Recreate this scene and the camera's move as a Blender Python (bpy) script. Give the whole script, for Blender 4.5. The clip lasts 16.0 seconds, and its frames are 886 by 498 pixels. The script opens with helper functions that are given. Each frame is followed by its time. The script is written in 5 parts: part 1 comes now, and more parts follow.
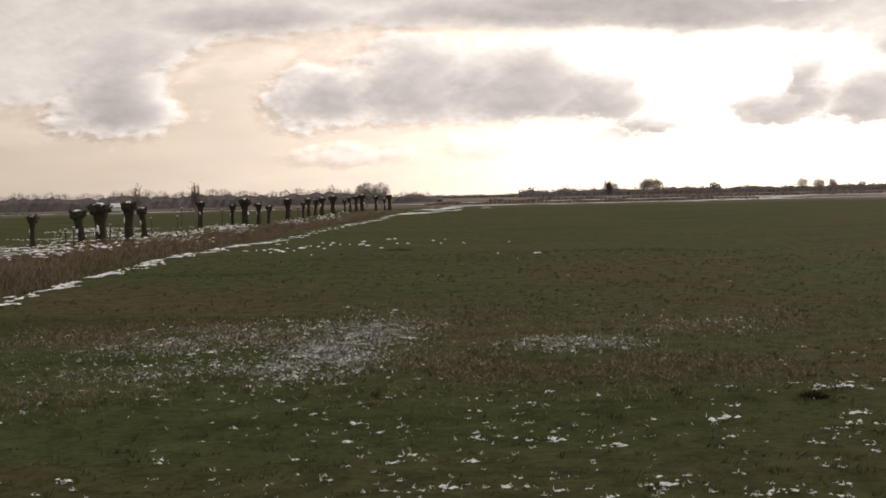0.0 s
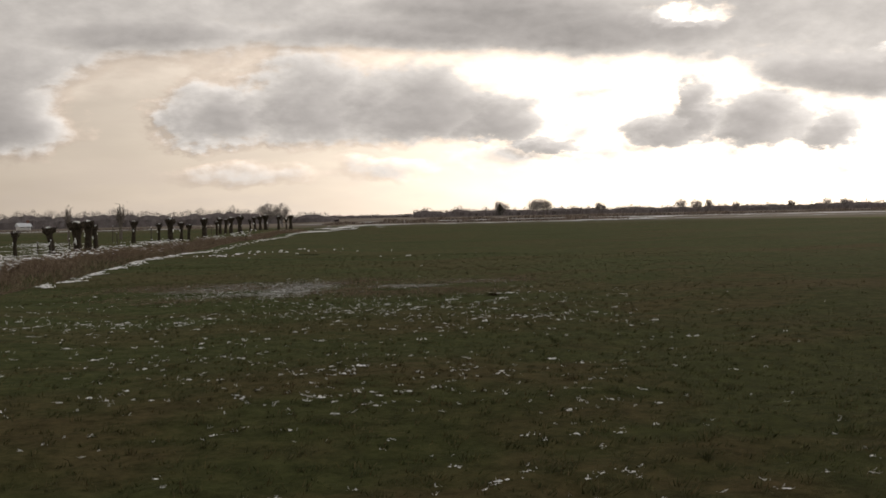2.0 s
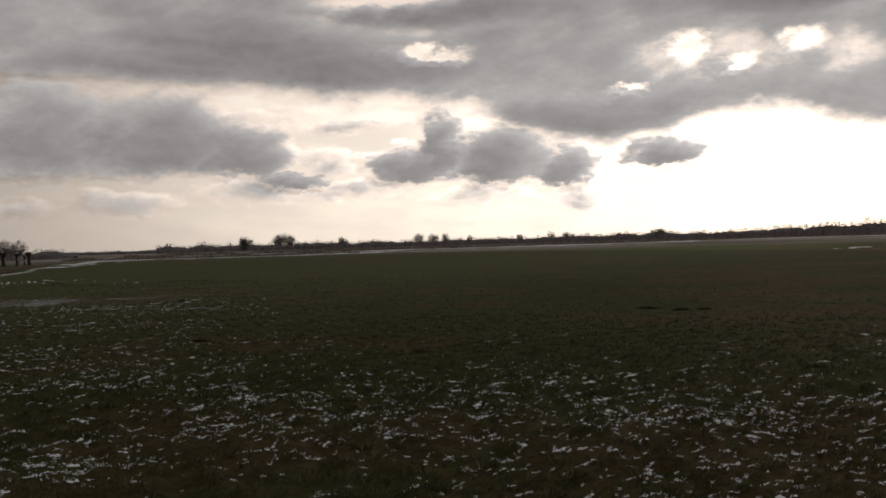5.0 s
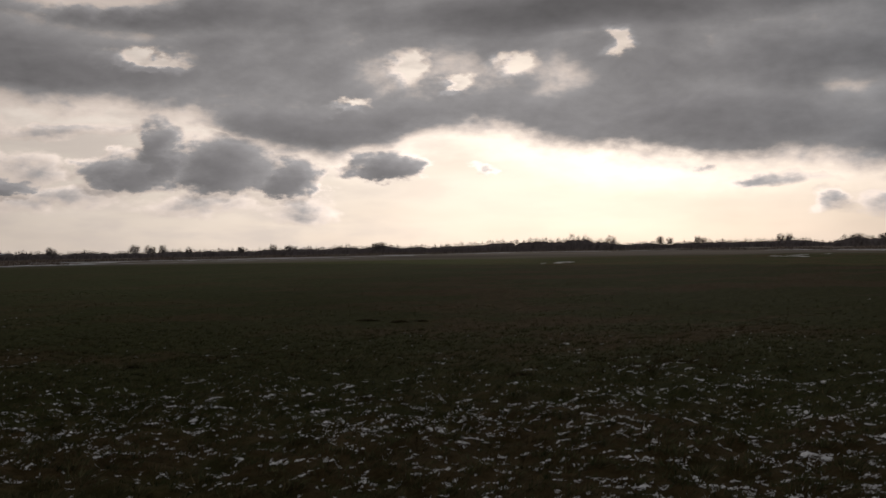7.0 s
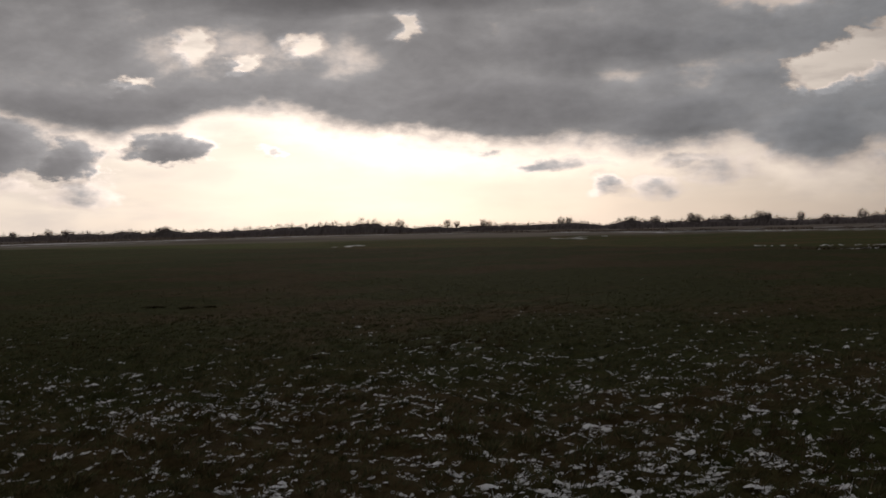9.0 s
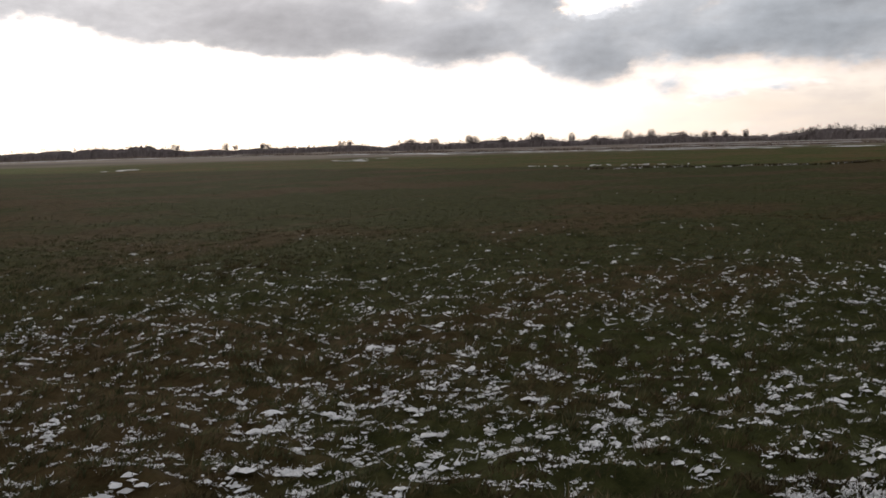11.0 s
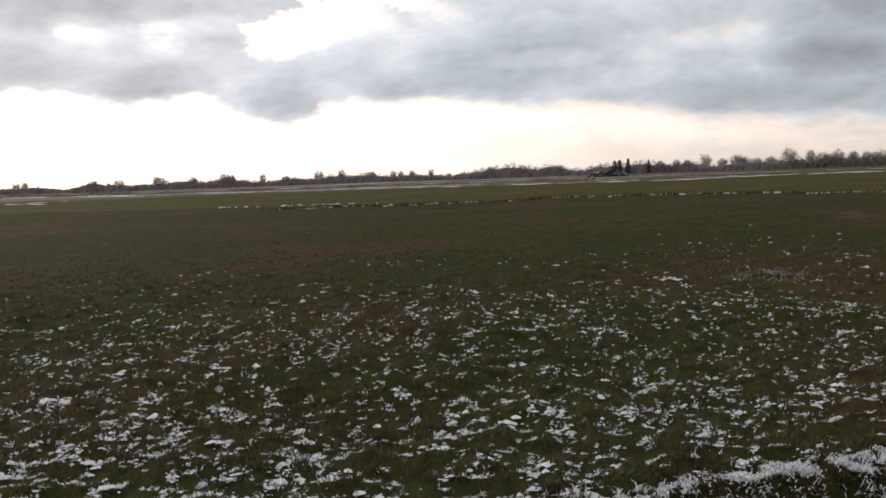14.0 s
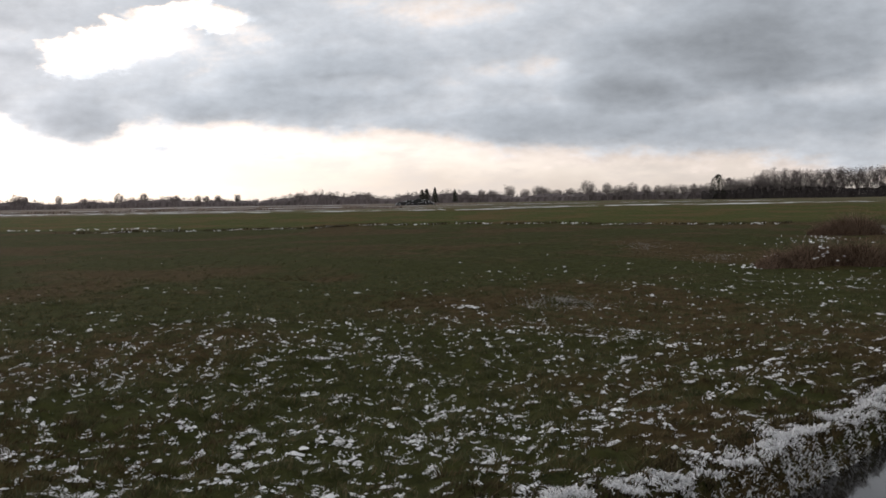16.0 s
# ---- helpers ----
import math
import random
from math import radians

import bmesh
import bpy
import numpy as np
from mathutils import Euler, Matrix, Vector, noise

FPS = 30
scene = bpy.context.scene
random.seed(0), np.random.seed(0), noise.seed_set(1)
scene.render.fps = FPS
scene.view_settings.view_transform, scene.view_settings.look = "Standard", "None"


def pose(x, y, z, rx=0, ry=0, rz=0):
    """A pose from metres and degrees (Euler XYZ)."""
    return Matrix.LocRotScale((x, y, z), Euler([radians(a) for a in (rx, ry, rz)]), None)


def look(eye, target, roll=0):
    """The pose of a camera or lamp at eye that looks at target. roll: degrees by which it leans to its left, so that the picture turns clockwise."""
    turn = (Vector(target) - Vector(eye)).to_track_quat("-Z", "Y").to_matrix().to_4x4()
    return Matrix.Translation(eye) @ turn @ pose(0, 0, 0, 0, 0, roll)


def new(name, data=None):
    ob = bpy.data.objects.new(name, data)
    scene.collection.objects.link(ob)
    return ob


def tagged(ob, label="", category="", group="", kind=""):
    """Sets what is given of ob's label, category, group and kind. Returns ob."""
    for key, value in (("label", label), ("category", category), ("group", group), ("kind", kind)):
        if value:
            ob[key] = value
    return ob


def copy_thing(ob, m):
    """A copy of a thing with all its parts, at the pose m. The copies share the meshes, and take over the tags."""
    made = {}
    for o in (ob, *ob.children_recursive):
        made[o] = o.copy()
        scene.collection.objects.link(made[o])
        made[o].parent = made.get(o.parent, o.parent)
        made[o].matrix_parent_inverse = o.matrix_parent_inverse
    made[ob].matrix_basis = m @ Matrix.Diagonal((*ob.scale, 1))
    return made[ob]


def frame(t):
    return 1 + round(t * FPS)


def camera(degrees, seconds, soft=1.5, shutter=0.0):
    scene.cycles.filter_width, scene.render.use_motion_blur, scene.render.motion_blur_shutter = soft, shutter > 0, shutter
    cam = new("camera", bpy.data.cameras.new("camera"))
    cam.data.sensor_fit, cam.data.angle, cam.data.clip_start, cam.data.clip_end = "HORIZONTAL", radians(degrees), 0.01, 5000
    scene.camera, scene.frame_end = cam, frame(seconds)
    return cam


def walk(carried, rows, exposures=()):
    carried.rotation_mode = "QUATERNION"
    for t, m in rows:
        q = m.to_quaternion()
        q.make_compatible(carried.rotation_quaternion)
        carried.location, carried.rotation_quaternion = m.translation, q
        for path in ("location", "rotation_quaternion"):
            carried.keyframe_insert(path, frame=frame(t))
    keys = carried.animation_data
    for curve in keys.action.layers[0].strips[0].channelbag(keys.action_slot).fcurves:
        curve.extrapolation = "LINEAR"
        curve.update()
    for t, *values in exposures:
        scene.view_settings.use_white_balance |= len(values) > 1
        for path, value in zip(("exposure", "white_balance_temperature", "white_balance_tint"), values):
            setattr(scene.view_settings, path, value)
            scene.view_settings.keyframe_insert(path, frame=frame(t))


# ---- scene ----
cam = camera(44.59, 16.0, soft=1.6)
PATH = [
    (0.0, pose(0.20, 42.00, 2.6, 87.15, 1.21, 0.21)),
    (0.5, pose(0.18, 38.27, 2.6, 87.34, 1.16, -0.54)),
    (1.0, pose(0.16, 33.03, 2.6, 87.48, 1.40, -2.03)),
    (1.5, pose(0.13, 27.90, 2.6, 87.78, 1.37, -3.46)),
    (2.0, pose(0.10, 21.89, 2.6, 88.11, 1.17, -5.27)),
    (2.5, pose(0.08, 16.17, 2.6, 88.42, 1.09, -7.19)),
    (3.0, pose(0.05, 9.57, 2.6, 88.73, 1.12, -9.47)),
    (3.6, pose(0.02, 4.90, 2.6, 89.05, 1.20, -12.10)),
    (4.4, pose(0.05, 1.40, 2.6, 89.40, 1.40, -15.99)),
    (5.5, pose(0.01, -0.08, 2.6, 89.75, 1.68, -21.43)),
    (6.0, pose(0.08, 0.08, 2.6, 89.66, 1.75, -25.67)),
    (6.5, pose(0.07, 0.13, 2.6, 89.70, 1.45, -29.13)),
    (7.0, pose(0.01, 0.06, 2.6, 90.01, 1.01, -33.14)),
    (7.5, pose(-0.01, 0.11, 2.6, 90.12, 0.81, -36.82)),
    (8.0, pose(-0.05, 0.04, 2.6, 90.23, 1.02, -39.57)),
    (10.3, pose(-0.07, 0.05, 2.6, 85.84, 1.39, -51.30)),
    (10.5, pose(-0.04, 0.09, 2.6, 85.36, 1.43, -52.61)),
    (11.0, pose(0.01, 0.10, 2.6, 84.54, 1.56, -55.83)),
    (11.5, pose(0.01, 0.10, 2.6, 84.38, 1.64, -58.66)),
    (12.0, pose(0.03, 0.13, 2.6, 84.42, 1.21, -61.20)),
    (12.5, pose(0.06, 0.09, 2.6, 84.96, 1.28, -62.67)),
    (13.0, pose(0.06, 0.05, 2.6, 85.30, 1.64, -64.90)),
    (13.5, pose(0.03, 0.00, 2.6, 85.72, 2.00, -68.43)),
    (14.0, pose(-0.05, -0.08, 2.6, 86.16, 2.00, -72.03)),
    (14.5, pose(0.05, -0.14, 2.6, 86.33, 2.00, -75.27)),
    (15.0, pose(0.07, -0.19, 2.6, 86.60, 0.64, -77.36)),
    (15.5, pose(0.07, -0.25, 2.6, 87.08, 1.21, -79.36)),
    (16.0, pose(0.07, -0.25, 2.6, 87.34, 1.00, -82.14)),
]
EXPOSURES = [(0.0, 0.06, 7600, 16), (1.0, -0.04, 7500, 15), (2.0, -0.3, 7450, 13), (3.0, -0.55, 7450, 13), (5.5, -1.3, 6950, 14), (6.5, -1.68, 6900, 15), (8.0, -1.7, 6950, 15), (10.3, -0.95, 6850, 15), (11.0, -0.3, 6750, 14), (12.0, 0.25, 6650, 13), (13.0, 0.19, 6680, 13), (14.0, 0.09, 6680, 13), (16.0, 0.02, 6620, 13)]
walk(cam, PATH, EXPOSURES)

# ---------------------------------------------------------------- sky and sun
SUN_AZ, SUN_EL = 43.0, 13.0
world = bpy.data.worlds.new("winter_sky")
scene.world = world
world.use_nodes = True
WT = world.node_tree
WT.nodes.clear()


def wn(kind, **props):
    n = WT.nodes.new(kind)
    for k, v in props.items():
        if k == "operation":
            n.operation = v
        elif k == "clamp":
            n.use_clamp = v
    return n


def plug(sock, value):
    if isinstance(value, bpy.types.NodeSocket):
        WT.links.new(value, sock)
    else:
        sock.default_value = value


def wm(op, a, b=0.0, c=0.0, clamp=False):
    n = wn("ShaderNodeMath", operation=op, clamp=clamp)
    for s, v in zip(n.inputs, (a, b, c)):
        plug(s, v)
    return n.outputs[0]


def wv(op, a, b=(0, 0, 0), c=(0, 0, 0)):
    n = wn("ShaderNodeVectorMath", operation=op)
    plug(n.inputs[0], a), plug(n.inputs[1], b), plug(n.inputs[2], c)
    return n.outputs["Value"] if op == "DOT_PRODUCT" else n.outputs[0]


def wnoise(vec, scale, detail, rough=0.55):
    n = wn("ShaderNodeTexNoise")
    plug(n.inputs["Vector"], vec)
    n.inputs["Scale"].default_value, n.inputs["Detail"].default_value, n.inputs["Roughness"].default_value = scale, detail, rough
    return n


def smooth(x, lo, hi):
    n = wn("ShaderNodeMapRange")
    n.interpolation_type = "SMOOTHSTEP"
    plug(n.inputs["Value"], x)
    n.inputs["From Min"].default_value, n.inputs["From Max"].default_value = lo, hi
    return n.outputs[0]


def wmix(f, a, b):
    n = wn("ShaderNodeMix")
    n.data_type = "RGBA"
    plug(n.inputs[0], f), plug(n.inputs[6], a), plug(n.inputs[7], b)
    return n.outputs[2]


def wscale(col, f):
    n = wn("ShaderNodeVectorMath", operation="SCALE")
    plug(n.inputs[0], col), plug(n.inputs["Scale"], f)
    return n.outputs[0]


heading = wn("ShaderNodeTexCoord").outputs["Generated"]
sep = wn("ShaderNodeSeparateXYZ")
plug(sep.inputs[0], heading)
AZ = wm("DEGREES", wm("ARCTAN2", sep.outputs[0], sep.outputs[1]))
EL = wm("DEGREES", wm("ARCSINE", sep.outputs[2]))
comb = wn("ShaderNodeCombineXYZ")
plug(comb.inputs[0], AZ), plug(comb.inputs[1], EL)
UV = comb.outputs[0]


def blobs(items, base, floor=-1.5):
    """How deep inside the nearest of some soft ellipses (azimuth, elevation, half width, half height in degrees): 1 in a middle, 0 at a rim."""
    near = None
    for u, v, ru, rv in items:
        d = wv("MULTIPLY_ADD", base, (1 / ru, 1 / rv, 0), (-u / ru, -v / rv, 0))
        q = wv("DOT_PRODUCT", d, d)
        near = q if near is None else wm("MINIMUM", near, q)
    return wm("MAXIMUM", wm("SUBTRACT", 1.0, near), floor)


def heap_clouds(items, base):
    """Heaped clouds: rounded above, flat below."""
    near = None
    for u, v, ru, rv in items:
        d = wv("MULTIPLY_ADD", base, (1 / ru, 1 / rv, 0), (-u / ru, -(v - 0.35 * rv) / rv, 0))
        s = wn("ShaderNodeSeparateXYZ")
        plug(s.inputs[0], d)
        y = wm("MAXIMUM", wm("MULTIPLY", s.outputs[1], 0.78), wm("MULTIPLY", s.outputs[1], -1.6))
        q = wm("ADD", wm("MULTIPLY", s.outputs[0], s.outputs[0]), wm("MULTIPLY", y, y))
        near = q if near is None else wm("MINIMUM", near, q)
    return wm("MAXIMUM", wm("SUBTRACT", 1.0, near), -1.5)


# the lower edge of the cloud deck along the horizon, in degrees
DECK = [(-30, 4.2), (-17.5, 4.6), (-14.0, 6.4), (-11, 7.8), (-6.7, 8.2), (-0.7, 8.6), (3.0, 8.5), (7.5, 8.1), (11.8, 7.6), (17, 7.2), (22, 6.0), (25, 5.2), (29.5, 5.0),
        (33.4, 6.5), (36.5, 5.8), (40.5, 4.9), (45, 4.5), (51, 4.1), (56, 3.85), (60, 3.75), (62.4, 2.75), (65.4, 2.85), (66.6, 3.6), (72, 3.4), (80, 3.0), (84.2, 2.3), (93, 1.75), (97, 1.4), (104, 0.8), (110, 0.5)]
# darker masses in the deck
MASSES = [(75.6, 6.2, 6.5, 2.0), (94.5, 7.3, 6.5, 2.4), (102.7, 4.0, 4.0, 1.4), (64.0, 4.6, 2.6, 1.5), (88.0, 3.9, 9.0, 1.1), (48.0, 6.4, 7.0, 1.5), (52.0, 9.2, 7.0, 1.3), (14.0, 9.3, 8.0, 1.1), (27.0, 6.6, 6.0, 1.1),
          (57.5, 5.6, 4.0, 1.1), (38.0, 12.0, 10.0, 1.0), (20.0, 12.2, 9.0, 1.0), (3.0, 9.4, 8.0, 1.0), (-10.0, 9.4, 6.0, 0.9), (97.0, 5.5, 9.0, 3.4), (70.5, 5.0, 3.0, 1.0)]
HEAVY = [(99.0, 8.4, 7.5, 3.4), (8.0, 10.9, 6.5, 1.3), (44.0, 12.6, 12.0, 1.6), (92.0, 5.4, 4.0, 1.2)]
# cracks where the light comes through the deck
GAPS = [(18.2, 9.95, 1.0, 0.18), (31.6, 9.6, 0.42, 0.45), (37.2, 9.75, 0.46, 0.3), (28.5, 7.75, 0.36, 0.15), (34.2, 8.85, 0.34, 0.14), (42.6, 10.6, 0.32, 0.26),
        (61.5, 12.0, 1.6, 0.6), (16.0, 12.9, 2.2, 0.4)]
BIG_GAPS = [(64.0, 7.5, 1.5, 0.62), (66.3, 8.5, 1.6, 0.5), (69.2, 9.6, 2.2, 0.4)]
# places where the deck is thin and pale
PALE = [(86.0, 6.7, 2.2, 0.5), (95.7, 4.9, 2.0, 0.9), (100.8, 5.2, 2.2, 0.6), (77.5, 6.3, 2.4, 0.4), (80.3, 9.8, 6.0, 0.9), (53.8, 8.3, 1.6, 0.6), (57.3, 7.7, 0.9, 0.9), (58.8, 8.4, 1.6, 0.5), (32.5, 9.2, 3.2, 1.3), (38.0, 9.0, 3.0, 1.0), (12.0, 11.4, 9.0, 0.5), (69.0, 8.2, 4.5, 1.6)]
HEAPS = [(-6.6, 5.4, 3.2, 2.0), (-1.6, 6.1, 4.2, 2.7), (3.4, 6.0, 5.0, 2.5), (8.0, 5.2, 3.2, 1.6), (-16.6, 5.6, 3.6, 2.6), (10.6, 3.5, 2.2, 0.6),
         (18.5, 5.1, 1.4, 2.0), (17.2, 4.2, 2.4, 1.2), (21.6, 4.6, 3.0, 1.7), (25.0, 3.8, 2.0, 1.2), (30.0, 4.6, 2.5, 0.95)]
WISPS = [(8.2, 4.0, 2.4, 0.5), (12.4, 4.3, 1.8, 0.7), (9.6, 2.8, 3.6, 0.6), (14.2, 3.0, 3.0, 0.4), (20.5, 2.5, 3.2, 0.45), (25.9, 2.1, 1.5, 0.6), (2.6, 2.5, 3.1, 0.5), (-5.0, 2.3, 4.0, 0.5), (35.4, 4.3, 0.5, 0.25),
         (50.2, 3.3, 2.2, 0.3), (53.0, 2.1, 0.6, 0.55), (55.1, 1.9, 1.5, 0.55), (58.8, 2.9, 2.2, 0.75), (57.0, 3.3, 1.4, 0.3), (67.3, 3.0, 1.6, 0.6), (69.9, 2.2, 1.6, 0.35), (46.4, 4.1, 0.6, 0.22), (73.0, 2.6, 2.4, 0.35), (13.4, 6.3, 4.2, 0.35), (7.0, 6.8, 4.0, 0.4)]


def cloud_field(uv):
    """How thick the cloud stands along a direction: below 0 clear sky, 0 a rim, 1 and more a dense grey body."""
    uvn = wv("MULTIPLY", uv, (1.0, 1.9, 1.0))
    n_a, n_b, n_c = wnoise(uvn, 0.16, 3.0, 0.5), wnoise(uvn, 0.62, 5.0, 0.55), wnoise(wv("MULTIPLY", uv, (1.0, 1.8, 1.0)), 0.26, 7.0, 0.52)
    soft = wv("ADD", uv, wv("MULTIPLY_ADD", n_a.outputs["Color"], (3.4, 1.1, 0), (-1.7, -0.55, 0)))
    fine = wv("ADD", soft, wv("MULTIPLY_ADD", n_b.outputs["Color"], (2.6, 1.3, 0), (-1.3, -0.65, 0)))
    bsep = wn("ShaderNodeSeparateXYZ")
    plug(bsep.inputs[0], fine)
    low = wn("ShaderNodeFloatCurve")
    curve = low.mapping.curves[0]
    curve.points[0].location, curve.points[-1].location = ((DECK[0][0] + 30) / 140, DECK[0][1] / 10), ((DECK[-1][0] + 30) / 140, DECK[-1][1] / 10)
    for u, v in DECK[1:-1]:
        curve.points.new((u + 30) / 140, v / 10)
    low.mapping.update()
    plug(low.inputs["Value"], wm("MULTIPLY_ADD", bsep.outputs[0], 1 / 140, 30 / 140))
    rise = wm("SUBTRACT", bsep.outputs[1], wm("MULTIPLY", low.outputs[0], 10.0))
    deck = wm("MAXIMUM", wm("MINIMUM", wm("MULTIPLY", rise, 0.62), 0.72), -1.5)
    deck = wm("ADD", deck, wm("MULTIPLY", wm("MAXIMUM", blobs(MASSES, soft), 0.0), 0.55))
    deck = wm("ADD", deck, wm("MULTIPLY", wm("MAXIMUM", blobs(HEAVY, soft), 0.0), 0.7))
    deck = wm("SUBTRACT", deck, wm("MULTIPLY", smooth(blobs(PALE, soft), -1.4, 0.8), 0.3))
    ragged = wv("ADD", uv, wv("MULTIPLY_ADD", n_b.outputs["Color"], (3.2, 1.9, 0), (-1.6, -0.95, 0)))
    crack = blobs(GAPS, ragged, -8.0)
    hole = wm("ADD", wm("MULTIPLY", smooth(crack, -8.0, 0.0), 0.42), wm("MULTIPLY", smooth(crack, -3.4, 1.4), 0.62))
    hole = wm("MAXIMUM", hole, wm("MULTIPLY", smooth(blobs(BIG_GAPS, ragged, -4.0), -2.0, 1.1), 1.6))
    deck = wm("SUBTRACT", deck, hole)
    n_d = wnoise(uvn, 1.15, 4.0, 0.55)
    puffs = wv("ADD", fine, wv("MULTIPLY_ADD", n_d.outputs["Color"], (1.5, 0.9, 0), (-0.75, -0.45, 0)))
    heaps = wm("MULTIPLY_ADD", heap_clouds(HEAPS, puffs), 1.1, 0.13)
    wisps = wm("MULTIPLY", blobs(WISPS, fine), 0.36)
    body = wm("MAXIMUM", deck, wm("MAXIMUM", heaps, wisps))
    grain = wm("ADD", wm("MULTIPLY_ADD", n_c.outputs["Fac"], 1.3, -0.65), wm("MULTIPLY_ADD", n_d.outputs["Fac"], 0.5, -0.25))
    return wm("ADD", body, grain), rise


depth, rise = cloud_field(UV)
# the sun stands low behind the deck: billows are brighter towards it
to_sun = wv("SUBTRACT", (SUN_AZ, 9.0, 0.0), UV)
aim = wv("MULTIPLY", wv("NORMALIZE", to_sun), (0.42, 0.42, 0.0))
sunward, _ = cloud_field(wv("ADD", wv("ADD", UV, aim), (0.0, 0.22, 0.0)))
relief = wm("SUBTRACT", depth, sunward)
gd = wv("MULTIPLY_ADD", UV, (1 / 34, 1 / 12, 0), (-(SUN_AZ - 9) / 34, -3.0 / 12, 0))
gw = wm("POWER", 2.718, wm("MULTIPLY", wv("DOT_PRODUCT", gd, gd), -1.0))
gd2 = wv("MULTIPLY_ADD", UV, (1 / 12, 1 / 4.5, 0), (-SUN_AZ / 12, -3.0 / 4.5, 0))
gn = wm("POWER", 2.718, wm("MULTIPLY", wv("DOT_PRODUCT", gd2, gd2), -1.0))
glow = wm("ADD", wm("MULTIPLY", gw, 2.2), wm("MULTIPLY", gn, 0.7))
away = wv("MULTIPLY_ADD", UV, (1 / 22, 1 / 7, 0), (-(SUN_AZ + 4) / 22, -2.5 / 7, 0))
away = smooth(wv("DOT_PRODUCT", away, away), 0.2, 1.2)
sky = wn("ShaderNodeTexSky")
sky.sky_type, sky.sun_disc = "NISHITA", False
sky.sun_elevation, sky.sun_rotation = radians(SUN_EL), radians(SUN_AZ)
lit = wm("MULTIPLY", smooth(rise, -2.0, -0.2), 0.3)
n_h = wnoise(wv("MULTIPLY", UV, (1.0, 4.0, 1.0)), 0.16, 4.0, 0.5)
haze = wm("MULTIPLY_ADD", n_h.outputs["Fac"], 0.3, 0.8)
clear = wv("ADD", wscale(wmix(gw, (1.0, 0.925, 0.86, 1), (1.0, 0.945, 0.862, 1)), wm("MULTIPLY", wm("MULTIPLY", wm("ADD", 0.55, glow), haze), wm("ADD", 0.95, lit))), wscale(sky.outputs[0], 0.012))
# thin streaks of vapour below the deck, away from the sun
n_s = wnoise(wv("MULTIPLY", UV, (1.0, 3.6, 1.0)), 0.22, 5.0, 0.55)
streak = wm("MULTIPLY", smooth(n_s.outputs["Fac"], 0.42, 0.66), wm("MULTIPLY_ADD", away, 0.55, 0.10))
clear = wmix(streak, clear, wscale((0.97, 0.895, 0.83), wm("MULTIPLY_ADD", gw, 1.75, 0.6)))
rim = wscale((1.0, 0.90, 0.82), wm("MULTIPLY_ADD", glow, 0.98, 0.78))
side = wm("MULTIPLY", smooth(AZ, 11.0, -4.0), smooth(AZ, -50.0, -28.0))
west = wm("MULTIPLY_ADD", side, 0.17, 1.0)
rim = wscale(rim, wm("MULTIPLY_ADD", side, -0.34, 1.0))
clear = wscale(clear, wm("MULTIPLY_ADD", side, -0.15, 1.0))
cool = smooth(AZ, 44.0, 76.0)
grey = wscale(wmix(cool, (0.655, 0.668, 0.688, 1), (0.64, 0.685, 0.73, 1)), wm("MULTIPLY_ADD", gw, 0.62, 1.0))
dark = wscale(wmix(cool, (0.388, 0.394, 0.412, 1), (0.41, 0.455, 0.50, 1)), wm("MULTIPLY_ADD", gw, 0.7, 1.0))
cloud = wmix(smooth(depth, -0.05, 0.62), rim, wscale(grey, west))
cloud = wmix(smooth(depth, 0.25, 1.2), cloud, wscale(dark, west))
cloud = wscale(cloud, wm("MULTIPLY_ADD", smooth(depth, 1.05, 1.9), -0.34, 1.0))
shade = wm("MULTIPLY_ADD", wm("MINIMUM", wm("MAXIMUM", relief, -0.5), 0.7), 0.56, 1.0)
cloud = wscale(cloud, shade)
light = wmix(smooth(depth, -0.42, 0.26), clear, cloud)
back = wn("ShaderNodeBackground")
plug(back.inputs[0], light)
back.inputs[1].default_value = 1.0
out = wn("ShaderNodeOutputWorld")
WT.links.new(back.outputs[0], out.inputs[0])

sun = new("sun", bpy.data.lights.new("sun", "SUN"))
sun.data.energy, sun.data.angle, sun.data.color = 0.75, radians(14), (1.0, 0.93, 0.82)
sun.matrix_world = look((0, 0, 60), (-60 * math.sin(radians(SUN_AZ)), -60 * math.cos(radians(SUN_AZ)), 60 - 60 * math.tan(radians(SUN_EL))))

# ---------------------------------------------------------------- materials
def material(name, rough=0.8):
    m = bpy.data.materials.new(name)
    m.use_nodes = True
    b = m.node_tree.nodes["Principled BSDF"]
    b.inputs["Roughness"].default_value = rough
    b.inputs["Specular IOR Level"].default_value = 0.06
    return m, m.node_tree, b


def mnode(t, kind):
    return t.nodes.new(kind)


def mnoise(t, vec, scale, detail=4.0, rough=0.55):
    n = mnode(t, "ShaderNodeTexNoise")
    n.inputs["Scale"].default_value, n.inputs["Detail"].default_value, n.inputs["Roughness"].default_value = scale, detail, rough
    if vec is not None:
        t.links.new(vec, n.inputs["Vector"])
    return n.outputs["Fac"]


def mramp(t, fac, stops):
    n = mnode(t, "ShaderNodeValToRGB")
    t.links.new(fac, n.inputs[0])
    els = n.color_ramp.elements
    while len(els) < len(stops):
        els.new(0.5)
    for e, (p, c) in zip(els, stops):
        e.position = p
        e.color = (*c, 1) if len(c) == 3 else c
    return n.outputs[0]


